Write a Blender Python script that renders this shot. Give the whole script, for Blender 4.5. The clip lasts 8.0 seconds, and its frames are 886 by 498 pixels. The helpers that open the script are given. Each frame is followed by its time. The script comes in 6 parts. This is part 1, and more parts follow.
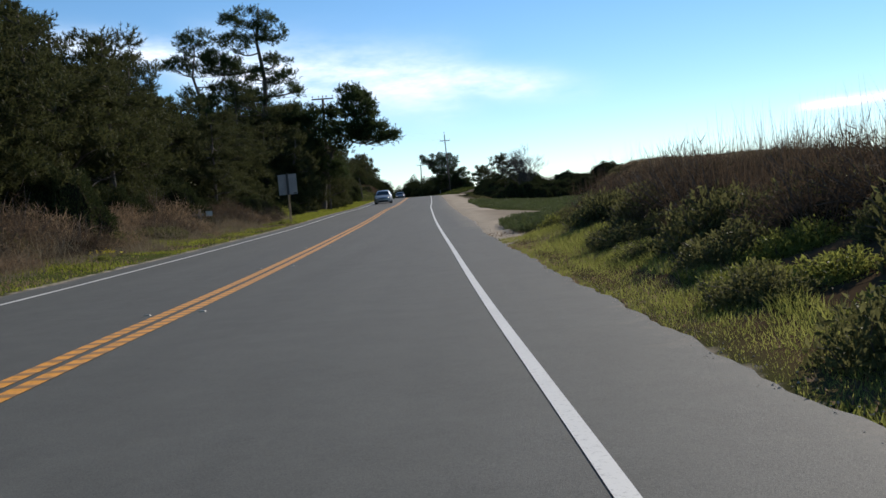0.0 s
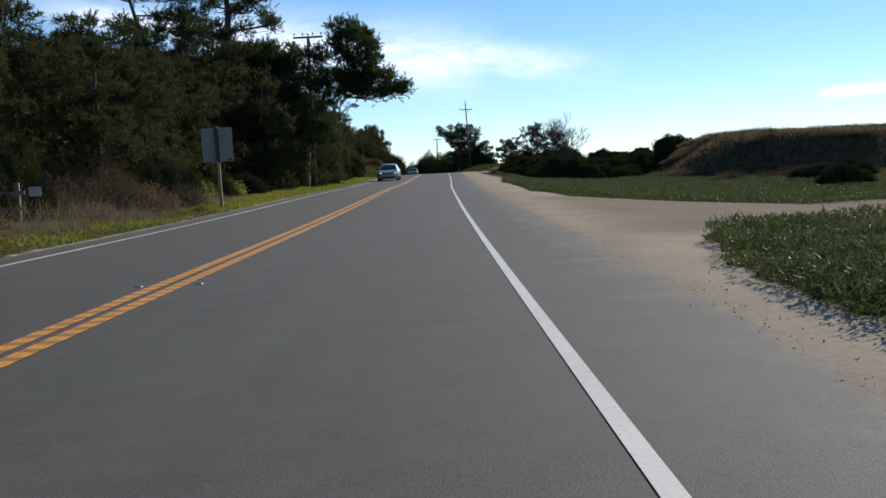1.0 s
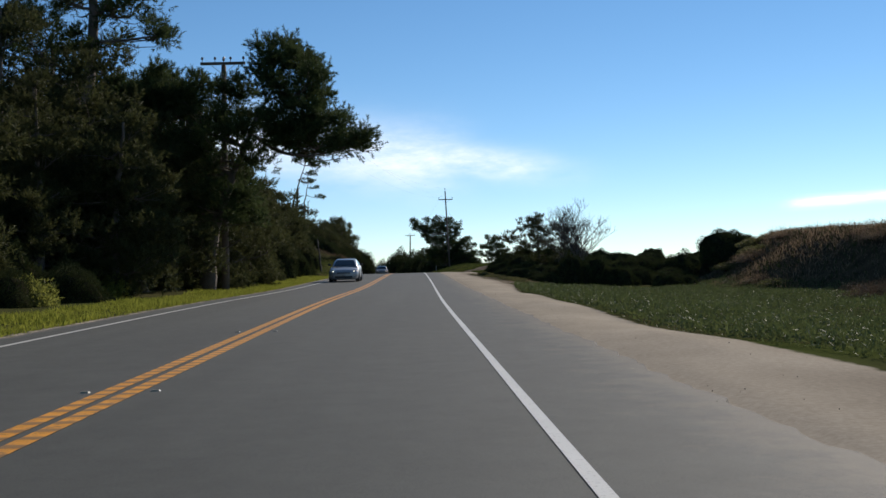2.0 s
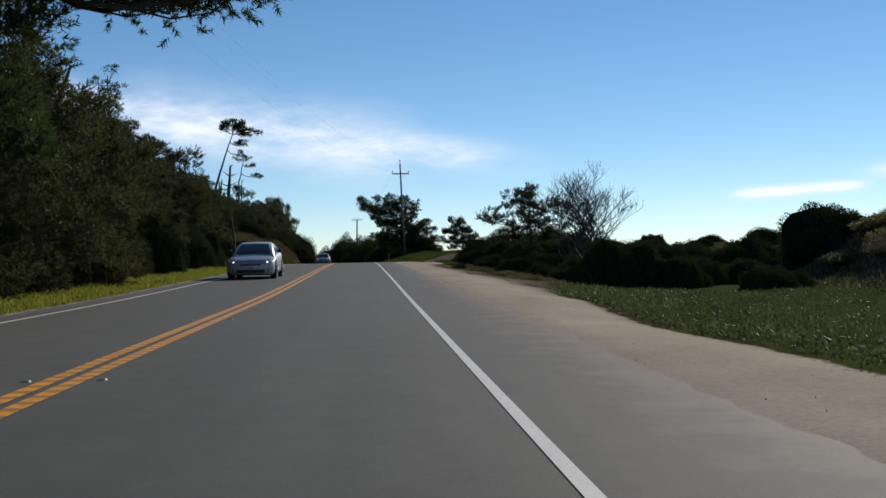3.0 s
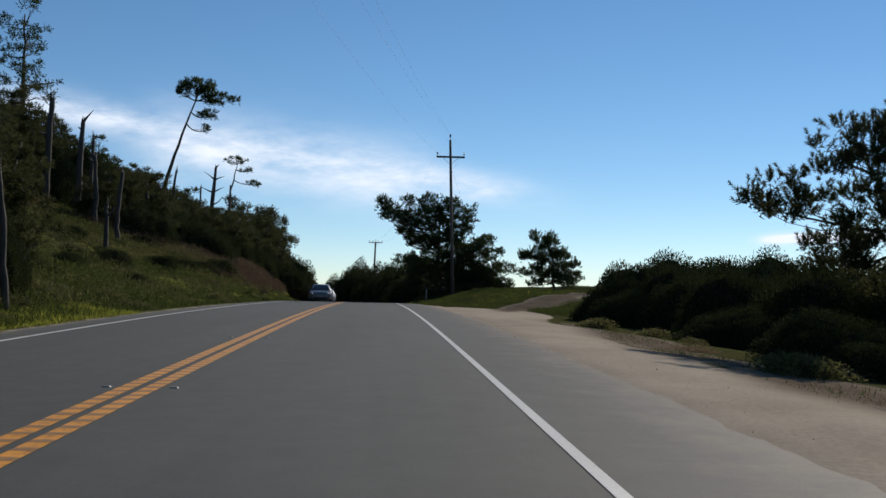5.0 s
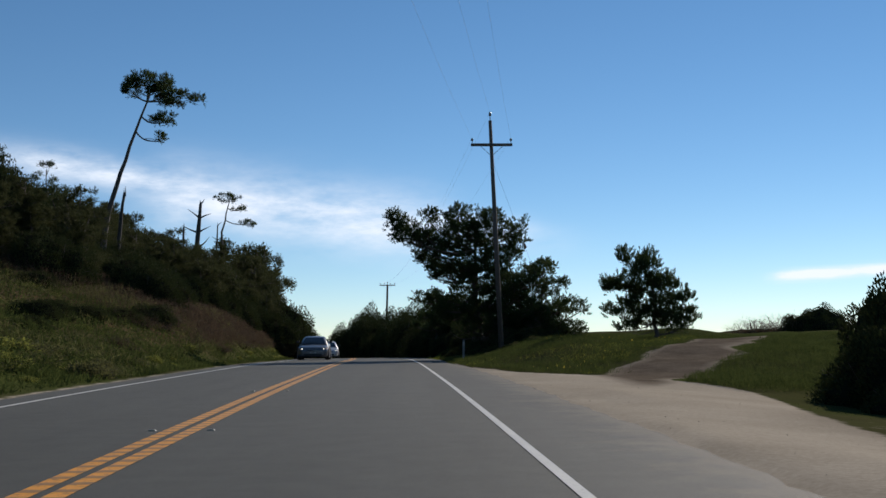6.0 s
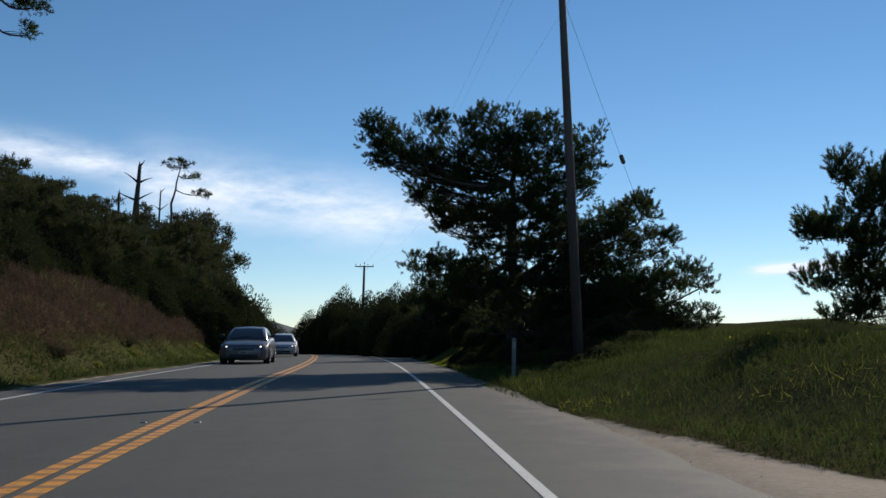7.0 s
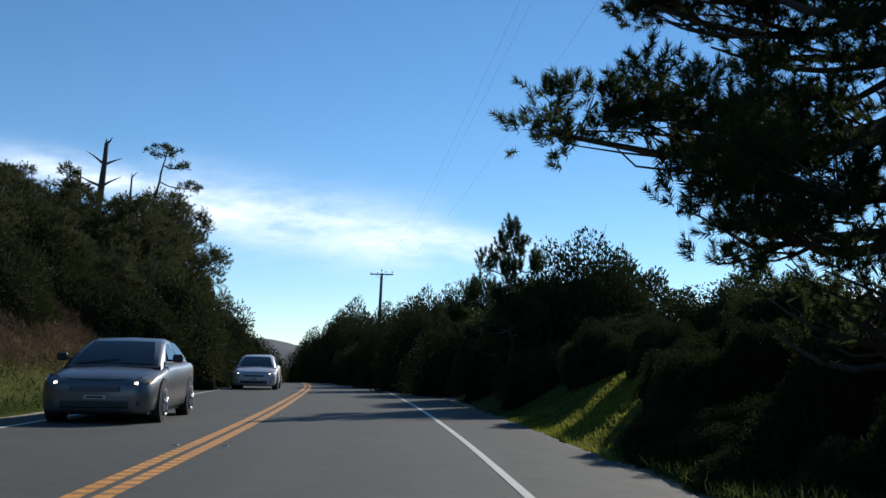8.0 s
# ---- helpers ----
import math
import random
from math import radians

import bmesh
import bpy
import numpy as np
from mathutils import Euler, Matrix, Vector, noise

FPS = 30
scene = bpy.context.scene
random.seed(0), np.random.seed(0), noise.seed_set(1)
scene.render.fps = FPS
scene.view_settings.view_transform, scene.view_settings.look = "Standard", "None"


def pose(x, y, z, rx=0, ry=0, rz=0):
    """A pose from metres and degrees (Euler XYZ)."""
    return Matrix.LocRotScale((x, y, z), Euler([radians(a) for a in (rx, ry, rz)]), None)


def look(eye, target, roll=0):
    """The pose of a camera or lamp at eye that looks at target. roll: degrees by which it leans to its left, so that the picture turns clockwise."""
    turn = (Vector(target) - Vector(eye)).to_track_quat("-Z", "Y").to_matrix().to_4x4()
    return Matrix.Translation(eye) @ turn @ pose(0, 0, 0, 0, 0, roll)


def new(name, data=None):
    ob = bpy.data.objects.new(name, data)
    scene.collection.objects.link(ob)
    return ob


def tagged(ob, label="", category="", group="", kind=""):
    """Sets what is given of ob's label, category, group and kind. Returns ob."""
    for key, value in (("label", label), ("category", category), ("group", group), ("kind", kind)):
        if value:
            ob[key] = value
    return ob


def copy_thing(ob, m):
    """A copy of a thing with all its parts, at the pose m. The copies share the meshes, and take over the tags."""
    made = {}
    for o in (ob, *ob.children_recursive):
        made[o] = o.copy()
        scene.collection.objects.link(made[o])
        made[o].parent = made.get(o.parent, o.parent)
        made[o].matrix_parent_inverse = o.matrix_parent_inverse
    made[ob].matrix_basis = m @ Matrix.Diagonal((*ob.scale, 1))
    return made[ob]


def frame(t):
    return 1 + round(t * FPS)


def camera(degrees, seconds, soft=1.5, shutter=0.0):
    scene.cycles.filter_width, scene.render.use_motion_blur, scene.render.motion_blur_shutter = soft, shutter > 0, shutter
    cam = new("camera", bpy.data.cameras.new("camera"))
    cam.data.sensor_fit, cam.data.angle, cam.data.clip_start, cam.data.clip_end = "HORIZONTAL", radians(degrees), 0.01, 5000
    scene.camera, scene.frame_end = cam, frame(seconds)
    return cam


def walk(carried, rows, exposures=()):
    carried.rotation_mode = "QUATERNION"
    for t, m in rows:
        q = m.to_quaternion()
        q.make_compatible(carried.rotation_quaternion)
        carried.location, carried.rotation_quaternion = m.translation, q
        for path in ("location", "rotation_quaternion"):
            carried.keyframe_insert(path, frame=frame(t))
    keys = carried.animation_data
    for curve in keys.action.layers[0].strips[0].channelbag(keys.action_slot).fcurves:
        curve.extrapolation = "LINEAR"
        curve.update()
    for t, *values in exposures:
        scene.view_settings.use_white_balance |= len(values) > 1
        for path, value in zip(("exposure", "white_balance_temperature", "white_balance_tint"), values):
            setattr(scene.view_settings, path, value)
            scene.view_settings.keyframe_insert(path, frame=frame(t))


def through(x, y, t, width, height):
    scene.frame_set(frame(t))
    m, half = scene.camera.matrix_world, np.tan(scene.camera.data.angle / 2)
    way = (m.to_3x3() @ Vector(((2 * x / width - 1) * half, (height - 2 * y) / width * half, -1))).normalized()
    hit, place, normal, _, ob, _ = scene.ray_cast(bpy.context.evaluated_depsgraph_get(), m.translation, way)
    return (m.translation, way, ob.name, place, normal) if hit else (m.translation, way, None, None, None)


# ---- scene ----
cam = camera(45.73, 8.0)
EXPOSURES = [(0.0, 0.06, 6250, 12), (0.6, 0.04, 6250, 12), (1.5, 0.0, 6250, 12), (2.2, -0.15, 6350, 12), (3.5, -0.33, 6350, 12), (5.0, -0.33, 6350, 12), (6.5, -0.33, 6300, 12), (7.5, -0.28, 6150, 11), (8.0, -0.04, 6000, 10)]
PATH = [
    (0, (-0.261, 0.022, 1.171), (-0.258, 10.012, 0.735), -4.35),
    (0.5, (-0.504, 12.361, 1.156), (-0.562, 22.333, 0.416), -3.65),
    (1, (-0.770, 24.817, 1.226), (-0.907, 34.796, 0.593), -2.92),
    (1.5, (-1.106, 37.582, 1.349), (-1.173, 47.580, 1.191), -2.72),
    (2, (-1.366, 49.778, 1.516), (-1.189, 59.772, 1.817), -1.44),
    (2.2, (-1.464, 54.550, 1.572), (-1.114, 64.539, 1.860), -0.64),
    (3.3, (-1.861, 81.092, 2.014), (-1.099, 91.062, 2.153), -1.06),
    (3.5, (-1.923, 85.854, 2.091), (-1.252, 95.830, 2.224), 0.13),
    (4, (-2.037, 97.490, 2.265), (-1.332, 107.460, 2.590), 0.76),
    (4.5, (-2.180, 108.947, 2.483), (-1.491, 118.908, 3.046), 1.38),
    (5, (-2.307, 120.287, 2.738), (-1.796, 130.262, 3.237), 1.23),
    (5.2, (-2.346, 124.792, 2.804), (-1.901, 134.759, 3.474), 1.21),
    (6.3, (-2.516, 149.266, 3.269), (-2.127, 159.214, 4.215), -0.79),
    (6.5, (-2.561, 153.795, 3.332), (-2.154, 163.749, 4.208), -0.23),
    (7, (-2.668, 165.232, 3.462), (-2.071, 175.178, 4.317), 0.01),
    (7.5, (-2.849, 176.479, 3.509), (-2.312, 186.393, 4.699), 0.97),
    (8, (-3.001, 187.991, 3.587), (-2.574, 197.923, 4.669), 1.05),
]
walk(cam, [(t, look(eye, target, roll)) for t, eye, target, roll in PATH], EXPOSURES)

# ---- sky and sun ----
SUN_AZ, SUN_EL = radians(34.5), radians(27.0)      # to the right of the road's direction (+y); height
world = bpy.data.worlds.new("sky")
scene.world = world
world.use_nodes = True
wn = world.node_tree.nodes
sky = wn.new("ShaderNodeTexSky")
sky.sky_type, sky.sun_disc = "NISHITA", False
sky.sun_elevation, sky.sun_rotation = SUN_EL, SUN_AZ
sky.air_density, sky.dust_density, sky.ozone_density = 0.75, 0.0, 2.3
wn["Background"].inputs["Strength"].default_value = 0.118
deep = wn.new("ShaderNodeHueSaturation")      # clear sea air: a deeper blue
deep.inputs["Saturation"].default_value, deep.inputs["Hue"].default_value = 1.14, 0.494
world.node_tree.links.new(sky.outputs[0], deep.inputs["Color"])
world.node_tree.links.new(deep.outputs[0], wn["Background"].inputs["Color"])
sun_data = bpy.data.lights.new("sun", "SUN")
sun_data.energy, sun_data.angle, sun_data.color = 5.0, radians(0.5), (1.0, 0.90, 0.76)
sun = new("sun", sun_data)
sun_way = Vector((math.sin(SUN_AZ) * math.cos(SUN_EL), math.cos(SUN_AZ) * math.cos(SUN_EL), math.sin(SUN_EL)))
sun.matrix_world = look(sun_way * 300, (0, 0, 0))

R = np.random.RandomState(7)


# ---- the plan: road line, heights, edges ----
ROAD_Z = [(-80, 0.341), (-40, 0.27), (0, 0.19), (12, 0.193), (25, 0.262), (37, 0.365), (50, 0.506), (81, 1.013), (98, 1.255), (120, 1.704), (150, 2.279), (166, 2.452), (189, 2.566), (210, 2.514), (235, 2.36), (260, 2.092), (300, 0.9), (400, -4.0), (600, -8.0), (5000, -9.0)]
VEG_EDGE = [(-80, 1.9), (0, 1.25), (15, 1.15), (22, 1.15), (25, 1.6), (30, 1.5), (34, 1.6), (37, 2.2), (42, 2.5), (56, 2.9), (66, 2.3), (90, 2.1), (97, 2.6), (105, 3.1), (116, 2.8),
            (127, 2.4), (132, 2.1), (142, 2.3), (155, 2.9), (163, 4.2), (169, 2.4), (173, 0.8), (178, -.2), (184, -.7), (200, -.5), (208, -.8), (216, -1.1), (300, -2)]


def knots(table):
    """A smooth curve through the rows of a table."""
    a = np.array(table, float)
    x, y = a[:, 0], a[:, 1]
    s = np.diff(y) / np.diff(x)
    m = np.r_[s[0], np.where(s[:-1] * s[1:] > 0, 2 * s[:-1] * s[1:] / (s[:-1] + s[1:] + 1e-12), 0), s[-1]]

    def curve(v):
        v = np.clip(np.asarray(v, float), x[0], x[-1])
        i = np.clip(np.searchsorted(x, v) - 1, 0, len(x) - 2)
        w = x[i + 1] - x[i]
        u = (v - x[i]) / w
        return (y[i] * (1 + 2 * u) * (1 - u) ** 2 + m[i] * w * u * (1 - u) ** 2
                + y[i + 1] * u * u * (3 - 2 * u) + m[i + 1] * w * u * u * (u - 1))
    return curve


road_z = knots(ROAD_Z)
veg_edge = knots(VEG_EDGE)
EDGE_X = [(-80, 0.959), (0, 0.32), (10, 0.129), (20, -0.036), (40, -0.391), (60, -0.677), (80, -0.912), (100, -0.97), (130, -1.189), (165, -1.541), (185, -1.783), (200, -1.994), (207, -2.176), (215, -2.489), (240, -3.94), (300, -11.0), (400, -26.0)]
edge_line = knots(EDGE_X)      # x of the right white line
LANE = 3.32


def centre(y):
    return edge_line(y) - LANE


def left_line(y):
    return edge_line(y) - 2 * LANE


def smooth(a, b, v):
    u = np.clip((np.asarray(v, float) - a) / (b - a), 0, 1)
    return u * u * (3 - 2 * u)


def bump(x, y, cx, cy, rx, ry, h):
    return h * np.exp(-((x - cx) / rx) ** 2 - ((y - cy) / ry) ** 2)


def wobble(x, y, s, seed=0.0):
    """Cheap smooth unevenness, about -1 to 1."""
    return (np.sin(x / s + 1.7 * seed + 1.3 * np.sin(y / s * .7 + seed)) + np.sin(y / s * 1.13 + 2.1 * seed + 1.1 * np.sin(x / s * .8 - seed))) / 2


PAVE_R, PAVE_L = 1.08, 0.75        # paved beyond the white lines


def pave_right(y):
    return edge_line(y) + PAVE_R + .32 * smooth(26, 42, y) + .018 * np.sin(np.asarray(y) * 2.1) + .02 * np.sin(np.asarray(y) * .83) + .022 * np.sin(np.asarray(y) * 4.7 + 1) + .016 * np.sin(np.asarray(y) * 7.9) + .022 * np.sin(np.asarray(y) * 11.3) * np.sin(np.asarray(y) * 3.1 + .4)


def pave_left(y):
    return left_line(y) - PAVE_L + .03 * np.sin(np.asarray(y) * 1.7)


def dune_ring(x, y):
    """Distance from the middle of the dune, 1 at its foot."""
    return np.hypot((x - 31.0) / 15.0, (y - 112) / 20.0) + .05 * wobble(x, y, 3.1, 5)


def ground_z(x, y):
    x, y = np.asarray(x, float), np.asarray(y, float)
    z = road_z(y)
    l = np.clip(pave_left(y) - x, 0, None)
    r = np.clip(x - pave_right(y), 0, None)
    # left: a gentle verge, then a cut bank and a wooded hill further on
    hill = smooth(115, 185, y) * (1 - .85 * smooth(300, 430, y))
    cut = smooth(170, 200, y) * (1 - smooth(225, 262, y))
    left = .05 * np.clip(l - .4, 0, 25) + hill * (.28 * np.clip(l - 1.2, 0, 45)) + cut * 1.45 * smooth(.9, 4.0, l) + .07 * hill * np.clip(l - 30, 0, 70)
    # right: a brushy bank, a low turnout, then a grass mound and a bank
    bank = .55 * smooth(.2, 3.5, r) * (1 - smooth(24, 38, y))
    low = -.085 * np.clip(r - 1.2, 0, 9) * smooth(34, 60, y) * (1 - smooth(150, 176, y))
    mound = (.85 + .22 * wobble(x, y, 2.3, 6) + .12 * wobble(x, y, .9, 3)) * smooth(0, 4.5, x - veg_edge(y)) * smooth(165, 180, y) * (1 - .5 * smooth(196, 215, y))
    bank2 = .75 * smooth(0, 2.1, x - veg_edge(y)) * smooth(197, 202, y)
    right = bank + low + mound + bank2
    right = right + (3.1 + .25 * wobble(x, y, 5.0, 3)) * smooth(1.06, .66, dune_ring(x, y)) + bump(x, y, 9, 36, 5, 4, .25)
    far = smooth(45, 160, x)
    right = right - far * 3.0 + bump(x, y, 62, 330, 24, 30, 5.5) + bump(x, y, 75, 215, 26, 24, 1.6)
    side = np.where(l > 0, left, np.where(r > 0, right, 0))
    out = np.maximum(l, r)
    side = side + np.where(out > .8, .06 * wobble(x, y, 1.9, 1) + .12 * wobble(x, y, 6.3, 2) * smooth(2, 8, out), 0)
    return z + side - .03 - np.where(out <= 0, .10, 0.0)


# ---- geometry helpers ----
class Geo:
    """Gathers vertices and faces, and makes one mesh of them."""

    def __init__(self):
        self.v, self.f, self.n = [], [], 0

    def add(self, v, f):
        v = np.asarray(v, float).reshape(-1, 3)
        self.v.append(v)
        self.f.extend([tuple(int(i) + self.n for i in face) for face in f])
        self.n += len(v)
        return self

    def tris(self, v):
        """Loose triangles: an array (n, 3, 3)."""
        v = np.asarray(v, float).reshape(-1, 3)
        self.v.append(v)
        base = np.arange(len(v)).reshape(-1, 3) + self.n
        self.f.extend(map(tuple, base.tolist()))
        self.n += len(v)
        return self

    def tube(self, points, radii, sides=7, cap=True):
        p = np.asarray(points, float)
        rad = np.broadcast_to(np.asarray(radii, float), (len(p),))
        t = np.gradient(p, axis=0)
        t /= np.linalg.norm(t, axis=1)[:, None] + 1e-9
        ref = np.array([0, 0, 1.0]) if abs(t[:, 2]).mean() < .8 else np.array([1.0, 0, 0])
        a = np.cross(t, ref)
        a /= np.linalg.norm(a, axis=1)[:, None] + 1e-9
        b = np.cross(t, a)
        ang = np.arange(sides) * 2 * np.pi / sides
        ring = p[:, None] + rad[:, None, None] * (np.cos(ang)[None, :, None] * a[:, None] + np.sin(ang)[None, :, None] * b[:, None])
        f = []
        for i in range(len(p) - 1):
            for j in range(sides):
                k = (j + 1) % sides
                f.append((i * sides + j, i * sides + k, (i + 1) * sides + k, (i + 1) * sides + j))
        if cap:
            f.append(tuple(range(sides))[::-1])
            f.append(tuple((len(p) - 1) * sides + j for j in range(sides)))
        return self.add(ring.reshape(-1, 3), f)

    def box(self, lo, hi, bevel=0.0):
        lo, hi = np.asarray(lo, float), np.asarray(hi, float)
        b = min(bevel, *(abs(hi - lo) / 2.2))
        if b <= 0:
            v = [(x, y, z) for x in (lo[0], hi[0]) for y in (lo[1], hi[1]) for z in (lo[2], hi[2])]
            return self.add(v, [(0, 1, 3, 2), (4, 6, 7, 5), (0, 4, 5, 1), (2, 3, 7, 6), (0, 2, 6, 4), (1, 5, 7, 3)])
        bm = bmesh.new()
        bmesh.ops.create_cube(bm, size=1.0)
        for q in bm.verts:
            q.co = Vector((lo + hi) / 2) + Vector([c * d for c, d in zip(q.co, hi - lo)])
        bmesh.ops.bevel(bm, geom=bm.edges[:], offset=b, segments=2, affect="EDGES", profile=.5)
        bm.verts.index_update()
        self.add([q.co[:] for q in bm.verts], [[q.index for q in face.verts] for face in bm.faces])
        bm.free()
        return self

    def mesh(self, name, material, shade=False):
        me = bpy.data.meshes.new(name)
        v = np.concatenate(self.v) if self.v else np.zeros((0, 3))
        me.from_pydata(v.tolist(), [], self.f)
        me.materials.append(material)
        if shade:
            me.polygons.foreach_set("use_smooth", [True] * len(me.polygons))
        me.update()
        return me


def part(name, geo, material, parent, label="", shade=False):
    ob = new(name, geo.mesh(name, material, shade))
    ob.parent = parent
    return tagged(ob, label)


def thing(name, m, label, category, group=""):
    ob = new(name)
    ob.empty_display_size = .2
    ob.matrix_basis = m
    return tagged(ob, label, category, group)


def strip(xa, xb, ys, dz, thick=0.0):
    """A band along the road between two x lines, as wide as they say, with a skirt of that thickness."""
    g = Geo()
    a, b = xa(ys), xb(ys)
    z = road_z(ys) + dz
    n = len(ys)
    cols = [np.c_[a, ys, z], np.c_[b, ys, z]]
    if thick:
        cols = [np.c_[a - .06, ys, z - thick]] + cols + [np.c_[b + .06, ys, z - thick]]
    v = np.concatenate(cols)
    f = []
    for c in range(len(cols) - 1):
        f += [(c * n + i, (c + 1) * n + i, (c + 1) * n + i + 1, c * n + i + 1) for i in range(n - 1)]
    return g.add(v, f)


# ---- materials ----
def material(name, rough=.8, metal=0.0):
    m = bpy.data.materials.new(name)
    m.use_nodes = True
    n, l = m.node_tree.nodes, m.node_tree.links
    b = n["Principled BSDF"]
    b.inputs["Roughness"].default_value, b.inputs["Metallic"].default_value = rough, metal
    return m, n, l, b


def coords(n, l, scale=(1, 1, 1)):
    c, mp = n.new("ShaderNodeTexCoord"), n.new("ShaderNodeMapping")
    mp.inputs["Scale"].default_value = scale
    l.new(c.outputs["Object"], mp.inputs["Vector"])
    return mp.outputs["Vector"]


def noise_at(n, l, vec, scale, detail=4.0, rough=.6):
    t = n.new("ShaderNodeTexNoise")
    t.inputs["Scale"].default_value, t.inputs["Detail"].default_value, t.inputs["Roughness"].default_value = scale, detail, rough
    l.new(vec, t.inputs["Vector"])
    return t.outputs["Fac"]


def ramp(n, l, fac, stops):
    r = n.new("ShaderNodeValToRGB")
    e = r.color_ramp.elements
    while len(e) < len(stops):
        e.new(.5)
    for el, (p, c) in zip(e, stops):
        el.position, el.color = p, (*c, 1) if len(c) == 3 else c
    l.new(fac, r.inputs["Fac"])
    return r.outputs["Color"]


def mix(n, l, fac, a, b, kind="MIX"):
    x = n.new("ShaderNodeMix")
    x.data_type, x.blend_type = "RGBA", kind
    for key, val in ((0, fac), (6, a), (7, b)):
        if isinstance(val, (int, float)):
            x.inputs[key].default_value = val
        elif isinstance(val, tuple):
            x.inputs[key].default_value = (*val, 1)
        else:
            l.new(val, x.inputs[key])
    return x.outputs[2]


def relief(n, l, b, fac, strength, dist=.02):
    bp = n.new("ShaderNodeBump")
    bp.inputs["Strength"].default_value, bp.inputs["Distance"].default_value = strength, dist
    l.new(fac, bp.inputs["Height"])
    l.new(bp.outputs[0], b.inputs["Normal"])


def surface(name, dark, light, scale=3.0, fine=40.0, rough=.8, metal=0.0, bumps=.3, stretch=(1, 1, 1)):
    m, n, l, b = material(name, rough, metal)
    vec = coords(n, l, stretch)
    big, small = noise_at(n, l, vec, scale), noise_at(n, l, vec, fine, 6)
    col = ramp(n, l, big, [(.3, dark), (.7, light)])
    col = mix(n, l, .35, col, ramp(n, l, small, [(.25, tuple(c * .55 for c in dark)), (.75, tuple(min(1, c * 1.25) for c in light))]))
    l.new(col, b.inputs["Base Color"])
    if bumps:
        relief(n, l, b, small, bumps)
    return m


def leafy(name, dark, light, through=.25, rough=.6, patch=.25, spec=.06):
    """Leaves, needles and blades: each differs a little, with patches of another tone, and lets some light through."""
    m, n, l, b = material(name, rough)
    g = n.new("ShaderNodeNewGeometry")
    vec = coords(n, l)
    col = ramp(n, l, g.outputs["Random Per Island"], [(0.05, dark), (.95, light)])
    col = mix(n, l, noise_at(n, l, vec, patch, 3), col, ramp(n, l, noise_at(n, l, vec, patch * 4, 2), [(.3, tuple(c * .6 for c in dark)), (.7, light)]))
    l.new(col, b.inputs["Base Color"])
    b.inputs["Specular IOR Level"].default_value = spec
    tr, mx = n.new("ShaderNodeBsdfTranslucent"), n.new("ShaderNodeMixShader")
    l.new(col, tr.inputs["Color"])
    mx.inputs[0].default_value = through
    l.new(b.outputs[0], mx.inputs[1])
    l.new(tr.outputs[0], mx.inputs[2])
    l.new(mx.outputs[0], n["Material Output"].inputs["Surface"])
    return m


def asphalt_material():
    m, n, l, b = material("asphalt", .78)
    vec = coords(n, l)
    long = coords(n, l, (1.0, .04, 1.0))
    col = ramp(n, l, noise_at(n, l, vec, .35, 5), [(.25, (0.058, 0.060, 0.053)), (.75, (0.088, 0.090, 0.079))])
    col = mix(n, l, .55, col, ramp(n, l, noise_at(n, l, long, 1.3, 3), [(.3, (0.049, 0.051, 0.045)), (.7, (0.104, 0.105, 0.092))]))
    blot = noise_at(n, l, vec, 2.6, 6, .7)
    col = mix(n, l, .3, col, ramp(n, l, blot, [(.35, (0.037, 0.038, 0.034)), (.65, (0.107, 0.107, 0.095))]))
    grit = noise_at(n, l, vec, 160, 2, .8)
    col = mix(n, l, .3, col, ramp(n, l, grit, [(.35, (0.026, 0.027, 0.026)), (.62, (0.176, 0.174, 0.154))]))
    at_edge = n.new("ShaderNodeAttribute")
    at_edge.attribute_name = "dust"
    add = n.new("ShaderNodeMath")
    add.operation = "ADD"
    l.new(at_edge.outputs["Fac"], add.inputs[0])
    l.new(noise_at(n, l, vec, 1.7, 7, .72), add.inputs[1])
    dust = ramp(n, l, noise_at(n, l, vec, .9, 5), [(.3, (.175, .142, .104)), (.7, (.26, .212, .157))])
    dust = mix(n, l, .3, dust, ramp(n, l, grit, [(.3, (.088, .074, .056)), (.7, (.325, .275, .212))]))
    col = mix(n, l, ramp(n, l, add.outputs[0], [(.72, (0, 0, 0)), (1.08, (.5, .5, .5))]), col, dust)
    l.new(col, b.inputs["Base Color"])
    relief(n, l, b, grit, .5, .006)
    b.inputs["Specular IOR Level"].default_value = .2
    return m


def paint_material(name, base, worn, grooves=False):
    m, n, l, b = material(name, .6)
    vec = coords(n, l)
    w = ramp(n, l, noise_at(n, l, vec, 14 if grooves else 38, 8, .75), [(.36 if grooves else .32, (1, 1, 1)), (.50 if grooves else .46, (0, 0, 0))])
    col = mix(n, l, w, base, worn)
    col = mix(n, l, .35, col, ramp(n, l, noise_at(n, l, vec, .8, 3), [(.3, tuple(c * .6 for c in base)), (.7, base)]))
    if grooves:
        w2 = n.new("ShaderNodeTexWave")
        w2.bands_direction = "Y"
        w2.inputs["Scale"].default_value, w2.inputs["Distortion"].default_value, w2.inputs["Detail"].default_value = 1.0, 1.6, 2.0
        l.new(vec, w2.inputs["Vector"])
        col = mix(n, l, ramp(n, l, w2.outputs["Fac"], [(.56, (0, 0, 0)), (.80, (.66, .66, .66))]), col, worn)
        relief(n, l, b, w2.outputs["Fac"], .4, .01)
    l.new(col, b.inputs["Base Color"])
    return m


